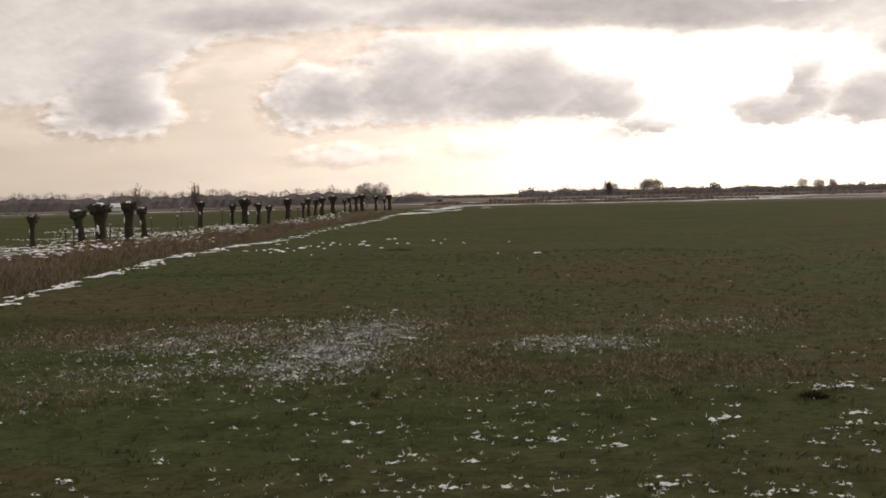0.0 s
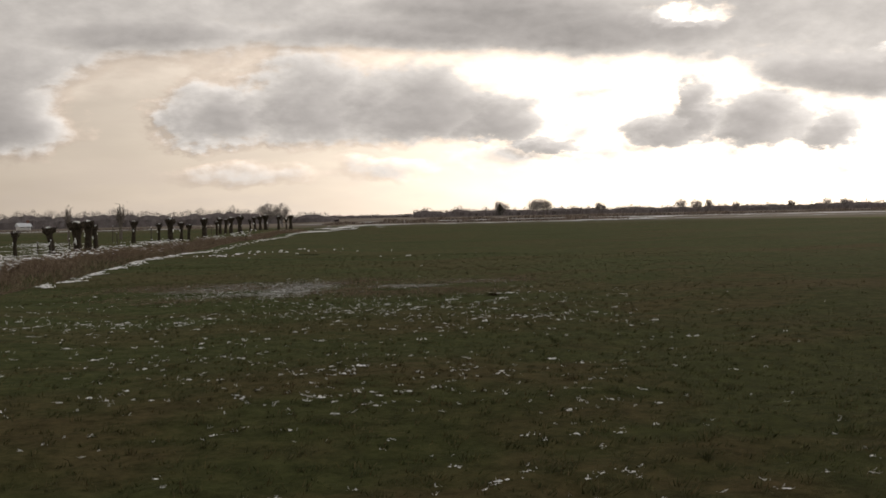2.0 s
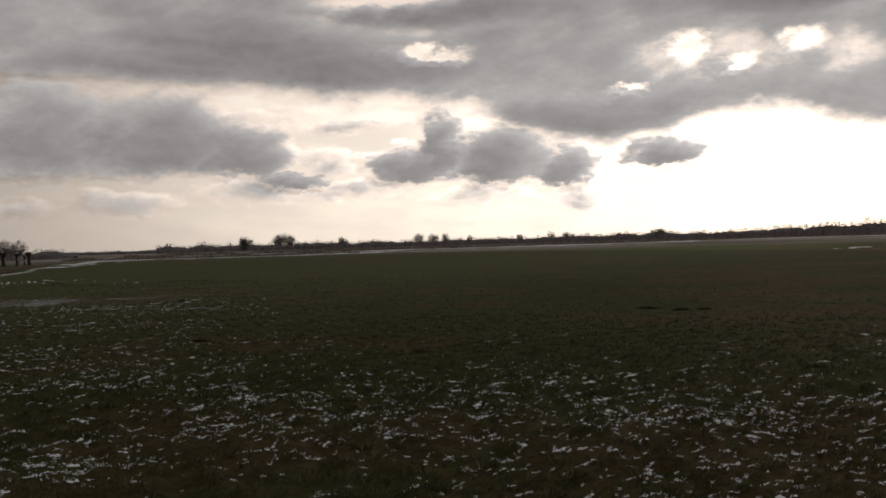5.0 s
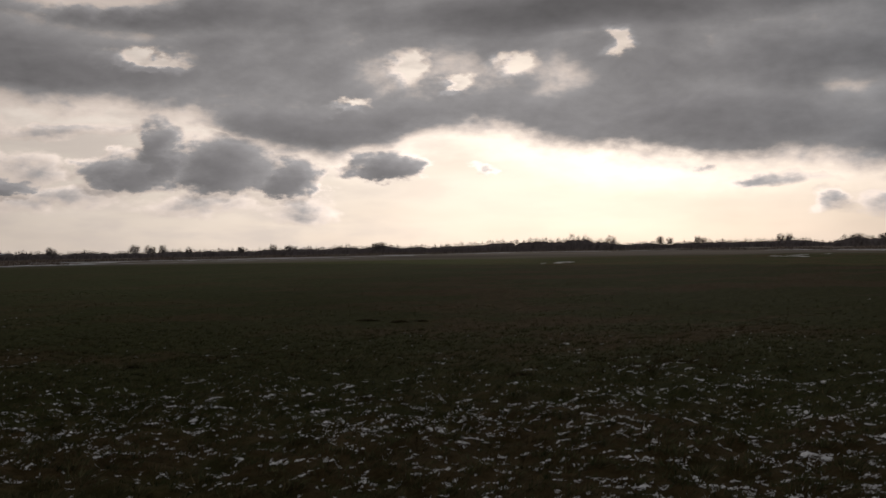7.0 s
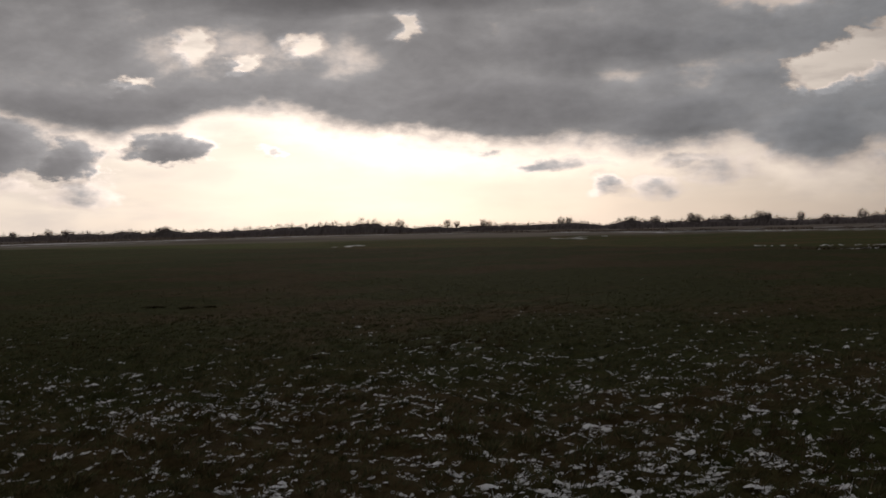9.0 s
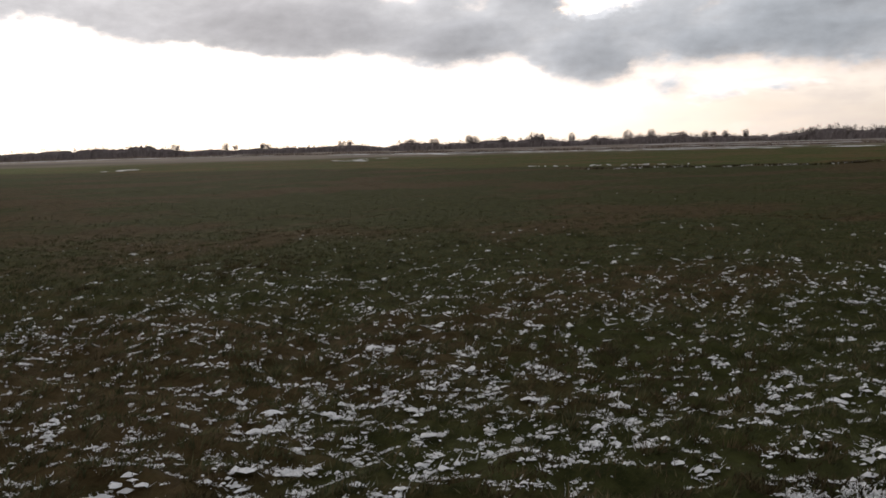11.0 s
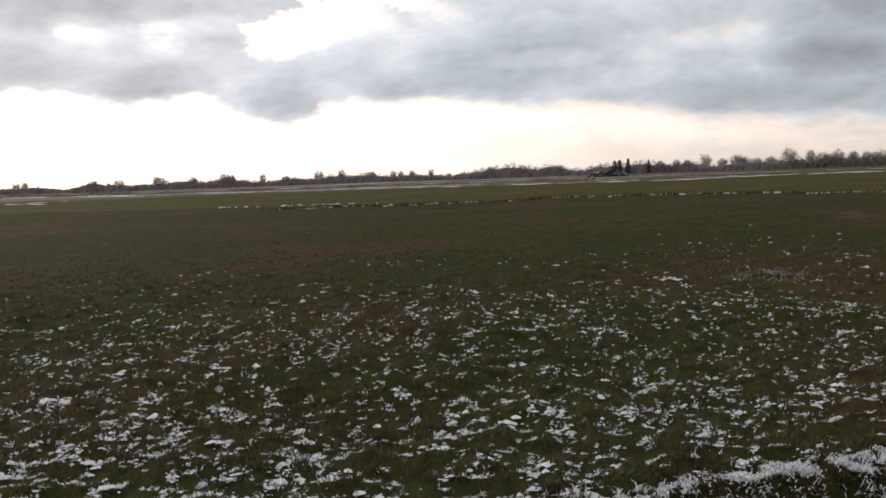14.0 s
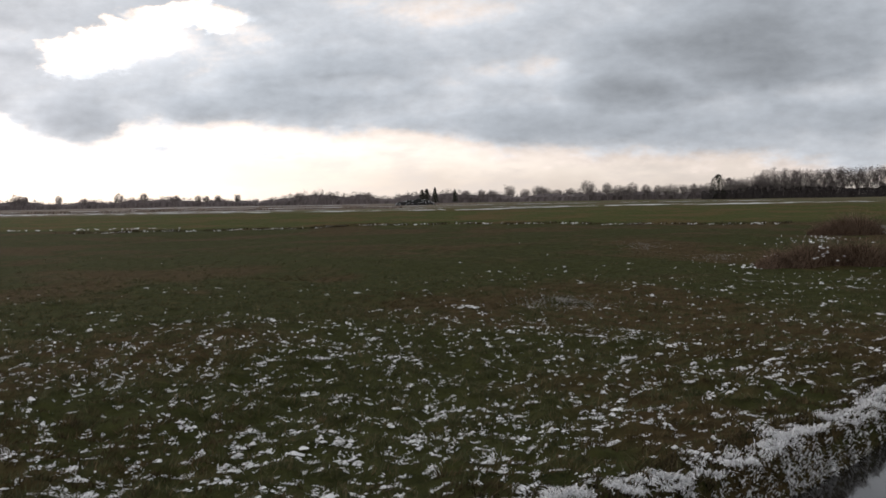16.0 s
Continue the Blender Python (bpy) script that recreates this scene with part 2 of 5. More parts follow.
def mmix(t, fac, a, b, mode="MIX"):
    n = mnode(t, "ShaderNodeMix")
    n.data_type, n.blend_type = "RGBA", mode
    for s, v in ((n.inputs[0], fac), (n.inputs[6], a), (n.inputs[7], b)):
        if isinstance(v, bpy.types.NodeSocket):
            t.links.new(v, s)
        else:
            s.default_value = (*v, 1) if isinstance(v, tuple) else v
    return n.outputs[2]


def mbump(t, b, height, strength, dist):
    n = mnode(t, "ShaderNodeBump")
    n.inputs["Strength"].default_value, n.inputs["Distance"].default_value = strength, dist
    t.links.new(height, n.inputs["Height"])
    t.links.new(n.outputs[0], b.inputs["Normal"])


def mcoord(t, scale=None):
    c = mnode(t, "ShaderNodeTexCoord").outputs["Object"]
    if scale:
        m = mnode(t, "ShaderNodeMapping")
        m.inputs["Scale"].default_value = scale
        t.links.new(c, m.inputs[0])
        c = m.outputs[0]
    return c


def grey_ramp(lo, hi):
    return [(lo, (0, 0, 0)), (hi, (1, 1, 1))]


def mat_pasture():
    m, t, b = material("winter_pasture", 0.95)
    b.inputs["Specular IOR Level"].default_value = 0.02
    c = mcoord(t)
    wide = mnoise(t, mcoord(t, (0.06, 0.1, 1)), 1.0, 6.0, 0.6)
    mid = mnoise(t, c, 0.55, 5.0, 0.6)
    tuft = mnoise(t, c, 2.2, 4.0, 0.65)
    fine = mnoise(t, c, 9.0, 5.0, 0.7)
    grit = mnoise(t, c, 55.0, 3.0, 0.7)
    tone = mmix(t, 0.5, mramp(t, fine, grey_ramp(0.34, 0.66)), mramp(t, tuft, grey_ramp(0.36, 0.64)))
    green = mmix(t, tone, (0.0180, 0.0217, 0.0075), (0.0670, 0.0708, 0.0240))
    brown = mmix(t, tone, (0.0291, 0.0200, 0.0085), (0.1030, 0.0740, 0.0360))
    patch = mmix(t, 0.3, mramp(t, wide, grey_ramp(0.42, 0.6)), mramp(t, mid, grey_ramp(0.36, 0.66)))
    col = mmix(t, mramp(t, patch, grey_ramp(0.38, 0.74)), green, brown)
    col = mmix(t, mramp(t, grit, grey_ramp(0.56, 0.74)), col, (0.070, 0.060, 0.026))
    # the western parcel is greener; colour lightened too, as ground towards the sun looks darker
    west_lift = mnode(t, "ShaderNodeMapRange")
    west_lift.inputs["From Min"].default_value, west_lift.inputs["From Max"].default_value = 22, 60
    dotp = mnode(t, "ShaderNodeVectorMath")
    dotp.operation = "DOT_PRODUCT"
    t.links.new(c, dotp.inputs[0])
    dotp.inputs[1].default_value = (-1.0, 1.0, 0)
    t.links.new(dotp.outputs["Value"], west_lift.inputs["Value"])
    swath = mnoise(t, mcoord(t, (0.07, 0.3, 1)), 1.0, 5.0, 0.6)
    west_green = mmix(t, tone, (0.030, 0.040, 0.017), (0.092, 0.106, 0.050))
    west_green = mmix(t, mramp(t, swath, grey_ramp(0.5, 0.72)), west_green, mmix(t, tone, (0.034, 0.024, 0.014), (0.115, 0.085, 0.052)))
    west_green = mmix(t, mramp(t, swath, [(0.32, (0.6, 0.6, 0.6)), (0.46, (0, 0, 0))]), west_green, (0.020, 0.026, 0.007))
    col = mmix(t, west_lift.outputs[0], col, mmix(t, 0.75, mmix(t, 1.0, col, (2.1, 2.15, 2.1), "MULTIPLY"), west_green))
    # beyond the snowy furrow lies a paler parcel
    sx = mnode(t, "ShaderNodeSeparateXYZ")
    t.links.new(c, sx.inputs[0])
    parcel = mnode(t, "ShaderNodeMapRange")
    parcel.inputs["From Min"].default_value, parcel.inputs["From Max"].default_value = 100, 106
    t.links.new(sx.outputs[0], parcel.inputs["Value"])
    col = mmix(t, parcel.outputs[0], col, mmix(t, 1.0, col, (1.45, 1.5, 1.3), "MULTIPLY"))
    # past the field the land turns to pale marsh, lightened further in colour for haze
    sp = mnode(t, "ShaderNodeVectorMath")
    sp.operation = "LENGTH"
    t.links.new(c, sp.inputs[0])
    far = mnode(t, "ShaderNodeMapRange")
    far.inputs["From Min"].default_value, far.inputs["From Max"].default_value = 250, 330
    t.links.new(sp.outputs["Value"], far.inputs["Value"])
    bands = mnoise(t, mcoord(t, (0.012, 0.012, 1)), 1.0, 4.0)
    marsh = mmix(t, mramp(t, bands, grey_ramp(0.35, 0.65)), (0.14, 0.118, 0.098), (0.28, 0.236, 0.20))
    north = mnode(t, "ShaderNodeMapRange")
    north.inputs["From Min"].default_value, north.inputs["From Max"].default_value = 10, 110
    t.links.new(sx.outputs[1], north.inputs["Value"])
    col = mmix(t, far.outputs[0], col, mmix(t, north.outputs[0], mmix(t, 0.25, col, marsh), marsh))
    t.links.new(col, b.inputs["Base Color"])
    mbump(t, b, mmix(t, 0.5, fine, grit), 0.9, 0.05)
    return m


def mat_island(name, stops, rough=0.9, grain=0.0):
    """Blades, twigs and flakes: each island takes its own tone."""
    m, t, b = material(name, rough)
    r = mnode(t, "ShaderNodeNewGeometry").outputs["Random Per Island"]
    col = mramp(t, r, stops)
    if grain:
        n = mnoise(t, mcoord(t), grain, 3.0)
        col = mmix(t, mramp(t, n, grey_ramp(0.35, 0.65)), mmix(t, 0.48, col, (0.01, 0.012, 0.006)), mmix(t, 1.0, col, (1.2, 1.2, 1.2), "MULTIPLY"))
    t.links.new(col, b.inputs["Base Color"])
    return m


def mat_snow():
    m, t, b = material("thin_old_snow", 0.7)
    c = mcoord(t)
    n = mnoise(t, c, 14.0, 4.0)
    isl = mnode(t, "ShaderNodeNewGeometry").outputs["Random Per Island"]
    thin_ = mramp(t, isl, [(0.0, (0.72, 0.72, 0.72)), (0.35, (0.95, 0.95, 0.95)), (1.0, (1, 1, 1))])
    t.links.new(mmix(t, 1.0, mramp(t, n, [(0.3, (0.78, 0.79, 0.80)), (0.6, (0.94, 0.945, 0.95))]), thin_, "MULTIPLY"), b.inputs["Base Color"])
    mbump(t, b, mnoise(t, c, 60.0, 3.0), 0.5, 0.01)
    return m


def mat_frost():
    m, t, b = material("frosted_grass", 0.8)
    c = mcoord(t)
    n = mmix(t, 0.5, mnoise(t, c, 3.0, 5.0, 0.7), mnoise(t, c, 22.0, 4.0, 0.7))
    t.links.new(mramp(t, n, [(0.38, (0.16, 0.155, 0.13)), (0.50, (0.32, 0.31, 0.29)), (0.62, (0.78, 0.78, 0.78))]), b.inputs["Base Color"])
    mbump(t, b, n, 0.6, 0.03)
    return m


def mat_bark():
    m, t, b = material("dark_willow_bark", 0.95)
    c = mcoord(t, (1, 1, 0.25))
    n = mnoise(t, c, 14.0, 6.0, 0.65)
    t.links.new(mramp(t, n, [(0.3, (0.018, 0.014, 0.011)), (0.55, (0.06, 0.048, 0.036)), (0.75, (0.12, 0.10, 0.075))]), b.inputs["Base Color"])
    mbump(t, b, n, 0.9, 0.04)
    return m


def mat_noise(name, lo, hi, scale, rough=0.85, bump=0.3, stretch=(1, 1, 1)):
    m, t, b = material(name, rough)
    c = mcoord(t, stretch)
    n = mmix(t, 0.4, mnoise(t, c, scale, 5.0, 0.6), mnoise(t, c, scale * 7, 3.0, 0.6))
    t.links.new(mramp(t, n, [(0.35, lo), (0.65, hi)]), b.inputs["Base Color"])
    mbump(t, b, n, bump, 0.03)
    return m


def mat_water():
    m, t, b = material("still_ditch_water", 0.06)
    b.inputs["Base Color"].default_value = (0.02, 0.019, 0.018, 1)
    b.inputs["Specular IOR Level"].default_value = 0.5
    b.inputs["IOR"].default_value = 1.33
    n = mnoise(t, mcoord(t), 5.0, 3.0)
    mbump(t, b, n, 0.08, 0.01)
    return m


M_PASTURE, M_SNOW, M_FROST, M_BARK, M_WATER = mat_pasture(), mat_snow(), mat_frost(), mat_bark(), mat_water()
M_ICE = mat_noise("snow_dusted_ice", (0.42, 0.43, 0.45), (0.70, 0.71, 0.73), 0.05)
M_GRASS = mat_island("pasture_blades", [(0.0, (0.044, 0.053, 0.024)), (0.5, (0.092, 0.098, 0.045)), (0.75, (0.138, 0.128, 0.068)), (0.9, (0.132, 0.098, 0.050)), (1.0, (0.20, 0.155, 0.085))], grain=3.6)
M_RUST = mat_island("withered_red_blades", [(0.0, (0.042, 0.031, 0.015)), (0.6, (0.086, 0.063, 0.032)), (1.0, (0.15, 0.115, 0.062))], grain=3.6)
M_STRAW = mat_island("dead_straw", [(0.0, (0.11, 0.080, 0.055)), (0.5, (0.22, 0.165, 0.118)), (1.0, (0.34, 0.265, 0.20))])
M_BANKGRASS = mat_island("bank_blades", [(0.0, (0.018, 0.016, 0.009)), (0.5, (0.05, 0.040, 0.022)), (1.0, (0.13, 0.10, 0.06))])
M_REED = mat_island("dry_reed", [(0.0, (0.085, 0.058, 0.042)), (0.5, (0.20, 0.145, 0.105)), (1.0, (0.40, 0.31, 0.23))])
M_REEDCLUMP = mat_island("brown_reed", [(0.0, (0.045, 0.030, 0.022)), (0.5, (0.15, 0.100, 0.070)), (1.0, (0.34, 0.245, 0.18))])
# reed colour raised so that distant strips look hazy
M_HAZY_REED = mat_island("far_reed_haze_lightened", [(0.0, (0.15, 0.118, 0.095)), (0.5, (0.24, 0.195, 0.16)), (1.0, (0.35, 0.29, 0.24))])
# far twigs: lightened in colour to stand for haze and glare
M_HAZY_TWIG = mat_island("bare_twigs_haze_lightened", [(0.0, (0.132, 0.118, 0.118)), (0.5, (0.23, 0.205, 0.20)), (1.0, (0.36, 0.325, 0.31))])
M_PALETWIG = mat_island("pale_bare_twigs", [(0.0, (0.12, 0.10, 0.09)), (0.5, (0.17, 0.145, 0.125)), (1.0, (0.24, 0.205, 0.18))])
M_DENSECROWN = mat_island("dark_crown_sprays", [(0.0, (0.030, 0.034, 0.026)), (0.5, (0.050, 0.054, 0.040)), (1.0, (0.075, 0.078, 0.058))])
# far scrub: distance haze is put into this colour by lightening it
M_HAZY_THICKET = mat_noise("thicket", (0.135, 0.118, 0.120), (0.25, 0.22, 0.215), 0.6)
# the nearest wood keeps a dark body, without the haze lightening
M_WOOD = mat_noise("dark_wood_edge", (0.035, 0.031, 0.032), (0.07, 0.062, 0.060), 0.6)
M_POST = mat_noise("grey_fence_wood", (0.06, 0.05, 0.04), (0.16, 0.14, 0.12), 12.0, stretch=(1, 1, 0.2))
M_WALLBRICK = mat_noise("dull_red_brick", (0.16, 0.075, 0.055), (0.26, 0.13, 0.10), 1.2)
M_WALLWHITE = mat_noise("white_plaster", (0.62, 0.61, 0.58), (0.78, 0.77, 0.74), 0.8)
M_ROOFSNOW = mat_noise("snow_on_roof", (0.60, 0.63, 0.68), (0.82, 0.84, 0.87), 0.6)
M_GLASS = mat_noise("dark_window", (0.02, 0.022, 0.025), (0.04, 0.042, 0.046), 1.0, 0.15)
M_SHEET = mat_noise("black_silage_sheet", (0.012, 0.012, 0.012), (0.04, 0.038, 0.035), 0.5, 0.6)

# ---------------------------------------------------------------- shapes
RNG = np.random.default_rng(7)


def mesh_of(name, V, F, mat, shade=False):
    me = bpy.data.meshes.new(name)
    V = np.asarray(V, float)
    F = np.asarray(F, int)
    me.vertices.add(len(V))
    me.vertices.foreach_set("co", V.ravel())
    k = F.shape[1]
    me.loops.add(F.size)
    me.loops.foreach_set("vertex_index", F.ravel())
    me.polygons.add(len(F))
    me.polygons.foreach_set("loop_start", np.arange(len(F)) * k)
    me.polygons.foreach_set("use_smooth", np.full(len(F), shade))
    me.update(calc_edges=True)
    me.validate()
    me.materials.append(mat)
    return me


def part(name, data, mat, parent, label=""):
    """Links a bmesh, or a finished mesh, as one object under a thing or a part."""
    if isinstance(data, bmesh.types.BMesh):
        me = bpy.data.meshes.new(name)
        data.to_mesh(me)
        data.free()
        me.materials.append(mat)
    else:
        me = data
    ob = new(name, me)
    ob.parent = parent
    if label:
        tagged(ob, label)
    return ob


def thing(name, m, label, category, group="", kind=""):
    ob = new(name)
    ob.empty_display_size = 0.2
    ob.matrix_basis = m
    return tagged(ob, label, category, group, kind)


def loose(name, V, F, mat, label, category, kind="stuff", shade=False):
    return tagged(new(name, mesh_of(name, V, F, mat, shade)), label, category, kind=kind)


def merge(pieces):
    Vs, Fs, n = [], [], 0
    for V, F in pieces:
        Vs.append(V)
        Fs.append(F + n)
        n += len(V)
    return np.concatenate(Vs), np.concatenate(Fs)


def blades(P, H, W, lean, bend=0.0, rng=RNG):
    """Flat tapering blades in two joints: foot, knee, tip."""
    n = len(P)
    a = rng.uniform(0, np.pi, n)
    side = np.stack([np.cos(a), np.sin(a), np.zeros(n)], 1) * (np.asarray(W) / 2)[:, None]
    up = np.zeros((n, 3))
    up[:, 2] = H
    tip = P + up * (1 - bend) + lean
    knee = P + up * 0.55 + lean * 0.3
    V = np.stack([P - side, P + side, knee + side * 0.75, knee - side * 0.75, tip], 1).reshape(-1, 3)
    b = np.arange(n)[:, None] * 5
    F = np.concatenate([b + [0, 1, 2], b + [0, 2, 3], b + [3, 2, 4]], 0)
    return V, F


def short_blades(P, H, W, lean, rng=RNG):
    """Short pasture blades: one slim triangle each."""
    n = len(P)
    a = rng.uniform(0, np.pi, n)
    side = np.stack([np.cos(a), np.sin(a), np.zeros(n)], 1) * (np.asarray(W) / 2)[:, None]
    tip = P + lean
    tip[:, 2] += H
    return np.stack([P - side, P + side, tip], 1).reshape(-1, 3), np.arange(3 * n).reshape(-1, 3)


def flakes(P, R, rise, m=7, rng=RNG, stretch=None):
    """Small ragged cushions: a raised middle and an uneven rim."""
    n = len(P)
    a = np.linspace(0, 2 * np.pi, m, endpoint=False)[None, :] + rng.uniform(-0.3, 0.3, (n, m))
    r = np.asarray(R)[:, None] * rng.uniform(0.55, 1.15, (n, m))
    dx, dy = r * np.cos(a), r * np.sin(a)
    if stretch is not None:
        ang, f = stretch
        c, s = np.cos(ang)[:, None], np.sin(ang)[:, None]
        dx = dx * np.asarray(f)[:, None]
        dx, dy = dx * c - dy * s, dx * s + dy * c
    rim = np.stack([P[:, :1] + dx, P[:, 1:2] + dy, P[:, 2:] + rng.uniform(-0.3, 0.35, (n, m)) * np.asarray(rise)[:, None]], 2)
    top = P + np.stack([np.zeros(n), np.zeros(n), np.asarray(rise)], 1)
    V = np.concatenate([top[:, None, :], rim], 1).reshape(-1, 3)
    b = np.arange(n)[:, None] * (m + 1)
    F = np.concatenate([b + [0, 1 + i, 1 + (i + 1) % m] for i in range(m)], 0)
    return V, F


def slivers(P, L, W, rng=RNG, upright=0.3):
    """Twigs: thin triangles in every direction."""
    n = len(P)
    d = rng.normal(0, 1, (n, 3))
    d[:, 2] = np.abs(d[:, 2]) + upright
    d /= np.linalg.norm(d, axis=1)[:, None]
    s = np.cross(d, rng.normal(0, 1, (n, 3)))
    s /= np.linalg.norm(s, axis=1)[:, None] + 1e-9
    L, W = np.asarray(L)[:, None], np.asarray(W)[:, None]
    V = np.stack([P - s * W, P + s * W, P + d * L], 1).reshape(-1, 3)
    return V, np.arange(n * 3).reshape(-1, 3)


def tube(path, radii, sides=8, rng=None, rough=0.0):
    """A tapered, slightly uneven limb along some points."""
    path = np.asarray(path, float)
    k = len(path)
    t = np.gradient(path, axis=0)
    t /= np.linalg.norm(t, axis=1)[:, None]
    ref = np.where(np.abs(t[:, 2:3]) < 0.9, np.array([[0, 0, 1.0]]), np.array([[1.0, 0, 0]]))
    u = np.cross(t, ref)
    u /= np.linalg.norm(u, axis=1)[:, None]
    v = np.cross(t, u)
    a = np.linspace(0, 2 * np.pi, sides, endpoint=False)
    r = np.asarray(radii)[:, None] * (1 + (rng.uniform(-rough, rough, (k, sides)) if rng is not None else 0))
    V = path[:, None, :] + r[:, :, None] * (np.cos(a)[None, :, None] * u[:, None, :] + np.sin(a)[None, :, None] * v[:, None, :])
    V = np.concatenate([V.reshape(-1, 3), path[-1:]], 0)
    F = []
    for i in range(k - 1):
        for j in range(sides):
            p, q = i * sides + j, i * sides + (j + 1) % sides
            F += [(p, q, q + sides), (p, q + sides, p + sides)]
    e = (k - 1) * sides
    F += [(e + j, e + (j + 1) % sides, k * sides) for j in range(sides)]
    return V, np.array(F)


def lump(c, r, seed, rough=0.3, sub=2, squash=1.0):
    bm = bmesh.new()
    bmesh.ops.create_icosphere(bm, subdivisions=sub, radius=1.0)
    for v in bm.verts:
        k = 1 + rough * noise.noise(v.co * 2.1 + Vector((seed, seed * 0.7, 0)))
        v.co = Vector((v.co.x * k * r, v.co.y * k * r, v.co.z * k * r * squash)) + Vector(c)
    bm.verts.index_update()
    V = np.array([v.co for v in bm.verts])
    F = np.array([[v.index for v in f.verts] for f in bm.faces])
    bm.free()
    return V, F


def box(x0, x1, y0, y1, z0, z1, bevel=0.0):
    bm = bmesh.new()
    bmesh.ops.create_cube(bm, size=1)
    bmesh.ops.transform(bm, matrix=Matrix.Translation(((x0 + x1) / 2, (y0 + y1) / 2, (z0 + z1) / 2)) @ Matrix.Diagonal((x1 - x0, y1 - y0, z1 - z0, 1)), verts=bm.verts)
    if bevel:
        bmesh.ops.bevel(bm, geom=bm.edges[:], offset=bevel, segments=1, affect="EDGES")
    return bm


# ---------------------------------------------------------------- ground, ditch and water
BANK = np.array([(-60, 6.0), (1, 6.4), (4.6, 4.7), (7.0, 2.05), (8.4, 0.35), (9.5, -1.08), (10.75, -2.1), (12.7, -3.35), (15.6, -4.9), (24, -8.4), (36, -11.5), (70, -20), (140, -40)])
waves = []
for size, amp in ((0.42, 0.018), (0.7, 0.022), (1.3, 0.018), (3.5, 0.018), (11.0, 0.03), (40.0, 0.06)):
    for _ in range(7):
        a = RNG.uniform(0, 2 * np.pi)
        k = 2 * np.pi / (size * RNG.uniform(0.7, 1.4))
        waves.append((k * np.cos(a), k * np.sin(a), RNG.uniform(0, 6.3), amp * RNG.uniform(0.3, 0.8), size))


def bank_side(x, y):
    """Signed distance to the field-side edge of the ditch; positive over the ditch."""
    best, sign = np.full(np.shape(x), 1e9), np.ones(np.shape(x))
    for (ax, ay), (bx, by) in zip(BANK[:-1], BANK[1:]):
        dx, dy = bx - ax, by - ay
        L = np.hypot(dx, dy)
        s = np.clip(((x - ax) * dx + (y - ay) * dy) / L ** 2, 0, 1)
        d = np.hypot(x - ax - s * dx, y - ay - s * dy)
        side = (x - ax) * dy - (y - ay) * dx
        sign = np.where(d < best, np.sign(side), sign)
        best = np.minimum(best, d)
    return best * sign


def ground_z(x, y):
    x, y = np.asarray(x, float), np.asarray(y, float)
    r = np.hypot(x, y)
    z = np.zeros(x.shape)
    for kx, ky, ph, amp, size in waves:
        z = z + amp * np.sin(kx * x + ky * y + ph) * np.clip((max(size, 0.7) * 45 - r) / (max(size, 0.7) * 20), 0, 1)
    s = bank_side(x, y)
    cut = -0.62 * np.clip((s + 0.10) / 0.14, 0, 1) + 0.72 * np.clip((s - 2.5) / 0.9, 0, 1)
    west = -0.45 * np.exp(-((x + 13.6 - (y - 70) * 0.018) / 0.8) ** 2) * np.clip((y - 45) / 15, 0, 1) * np.clip((215 - y) / 20, 0, 1)
    return z + cut + west


def build_ground():
    radii = [0.0, 0.01]
    r = 0.5
    while r < 4200:
        radii.append(r)
        r *= 1.018 if 5 < r < 40 else 1.034
    a = np.radians(np.concatenate([np.linspace(-25, 125, 560, endpoint=False), np.linspace(125, 335, 90, endpoint=False)]))
    na = len(a)
    rr = np.array(radii[1:])
    X, Y = np.outer(rr, np.sin(a)), np.outer(rr, np.cos(a))
    V = np.stack([X, Y, ground_z(X, Y)], 2).reshape(-1, 3)
    i = np.arange(len(rr) - 1)[:, None] * na
    j = np.arange(na)[None, :]
    k = (j + 1) % na
    F = np.stack([i + j, i + na + j, i + na + k, i + k], 2).reshape(-1, 4)
    tagged(new("ground", mesh_of("ground", V, F, M_PASTURE, True)), "flat olive and brown winter pasture that runs out to pale marsh", "field", kind="structure")


build_ground()


def build_water():
    mids = []
    for i, (x, y) in enumerate(BANK):
        a, b = BANK[max(i - 1, 0)], BANK[min(i + 1, len(BANK) - 1)]
        d = (b - a) / np.linalg.norm(b - a)
        nrm = np.array((d[1], -d[0]))
        mids.append((np.array((x, y)) - nrm * 0.05, np.array((x, y)) + nrm * 3.2))
    V = np.array([(p[0], p[1], -0.36) for pair in mids for p in pair])
    F = np.array([(2 * i, 2 * i + 1, 2 * i + 3, 2 * i + 2) for i in range(len(mids) - 1)])
    tagged(new("water", mesh_of("water", V, F, M_WATER)), "still grey water in the ditch below the snowy bank", "ditch water", kind="structure")


build_water()


def on_ground(x, y, lift=0.0):
    return np.stack([x, y, ground_z(x, y) + lift], 1)


def wedge(n, r0, r1, a0, a1, rng=RNG):
    r = np.sqrt(rng.uniform(r0 ** 2, r1 ** 2, n))
    a = np.radians(rng.uniform(a0, a1, n))
    return r * np.sin(a), r * np.cos(a)


def field_noise(x, y, k, ph):
    return 0.5 + 0.25 * (np.sin(k * (x * 0.8 + y * 0.6) + ph) + np.sin(k * 1.37 * (x * -0.5 + y * 0.86) + ph * 2.1)) * (0.6 + 0.4 * np.sin(k * 0.53 * (x - y) + ph * 0.7))


def lie(x, y):
    """Which way the grass is combed: along the ditch near it, more across the field further out."""
    return np.radians(-42 + 46 * np.clip(-bank_side(x, y) / 6, 0, 1))


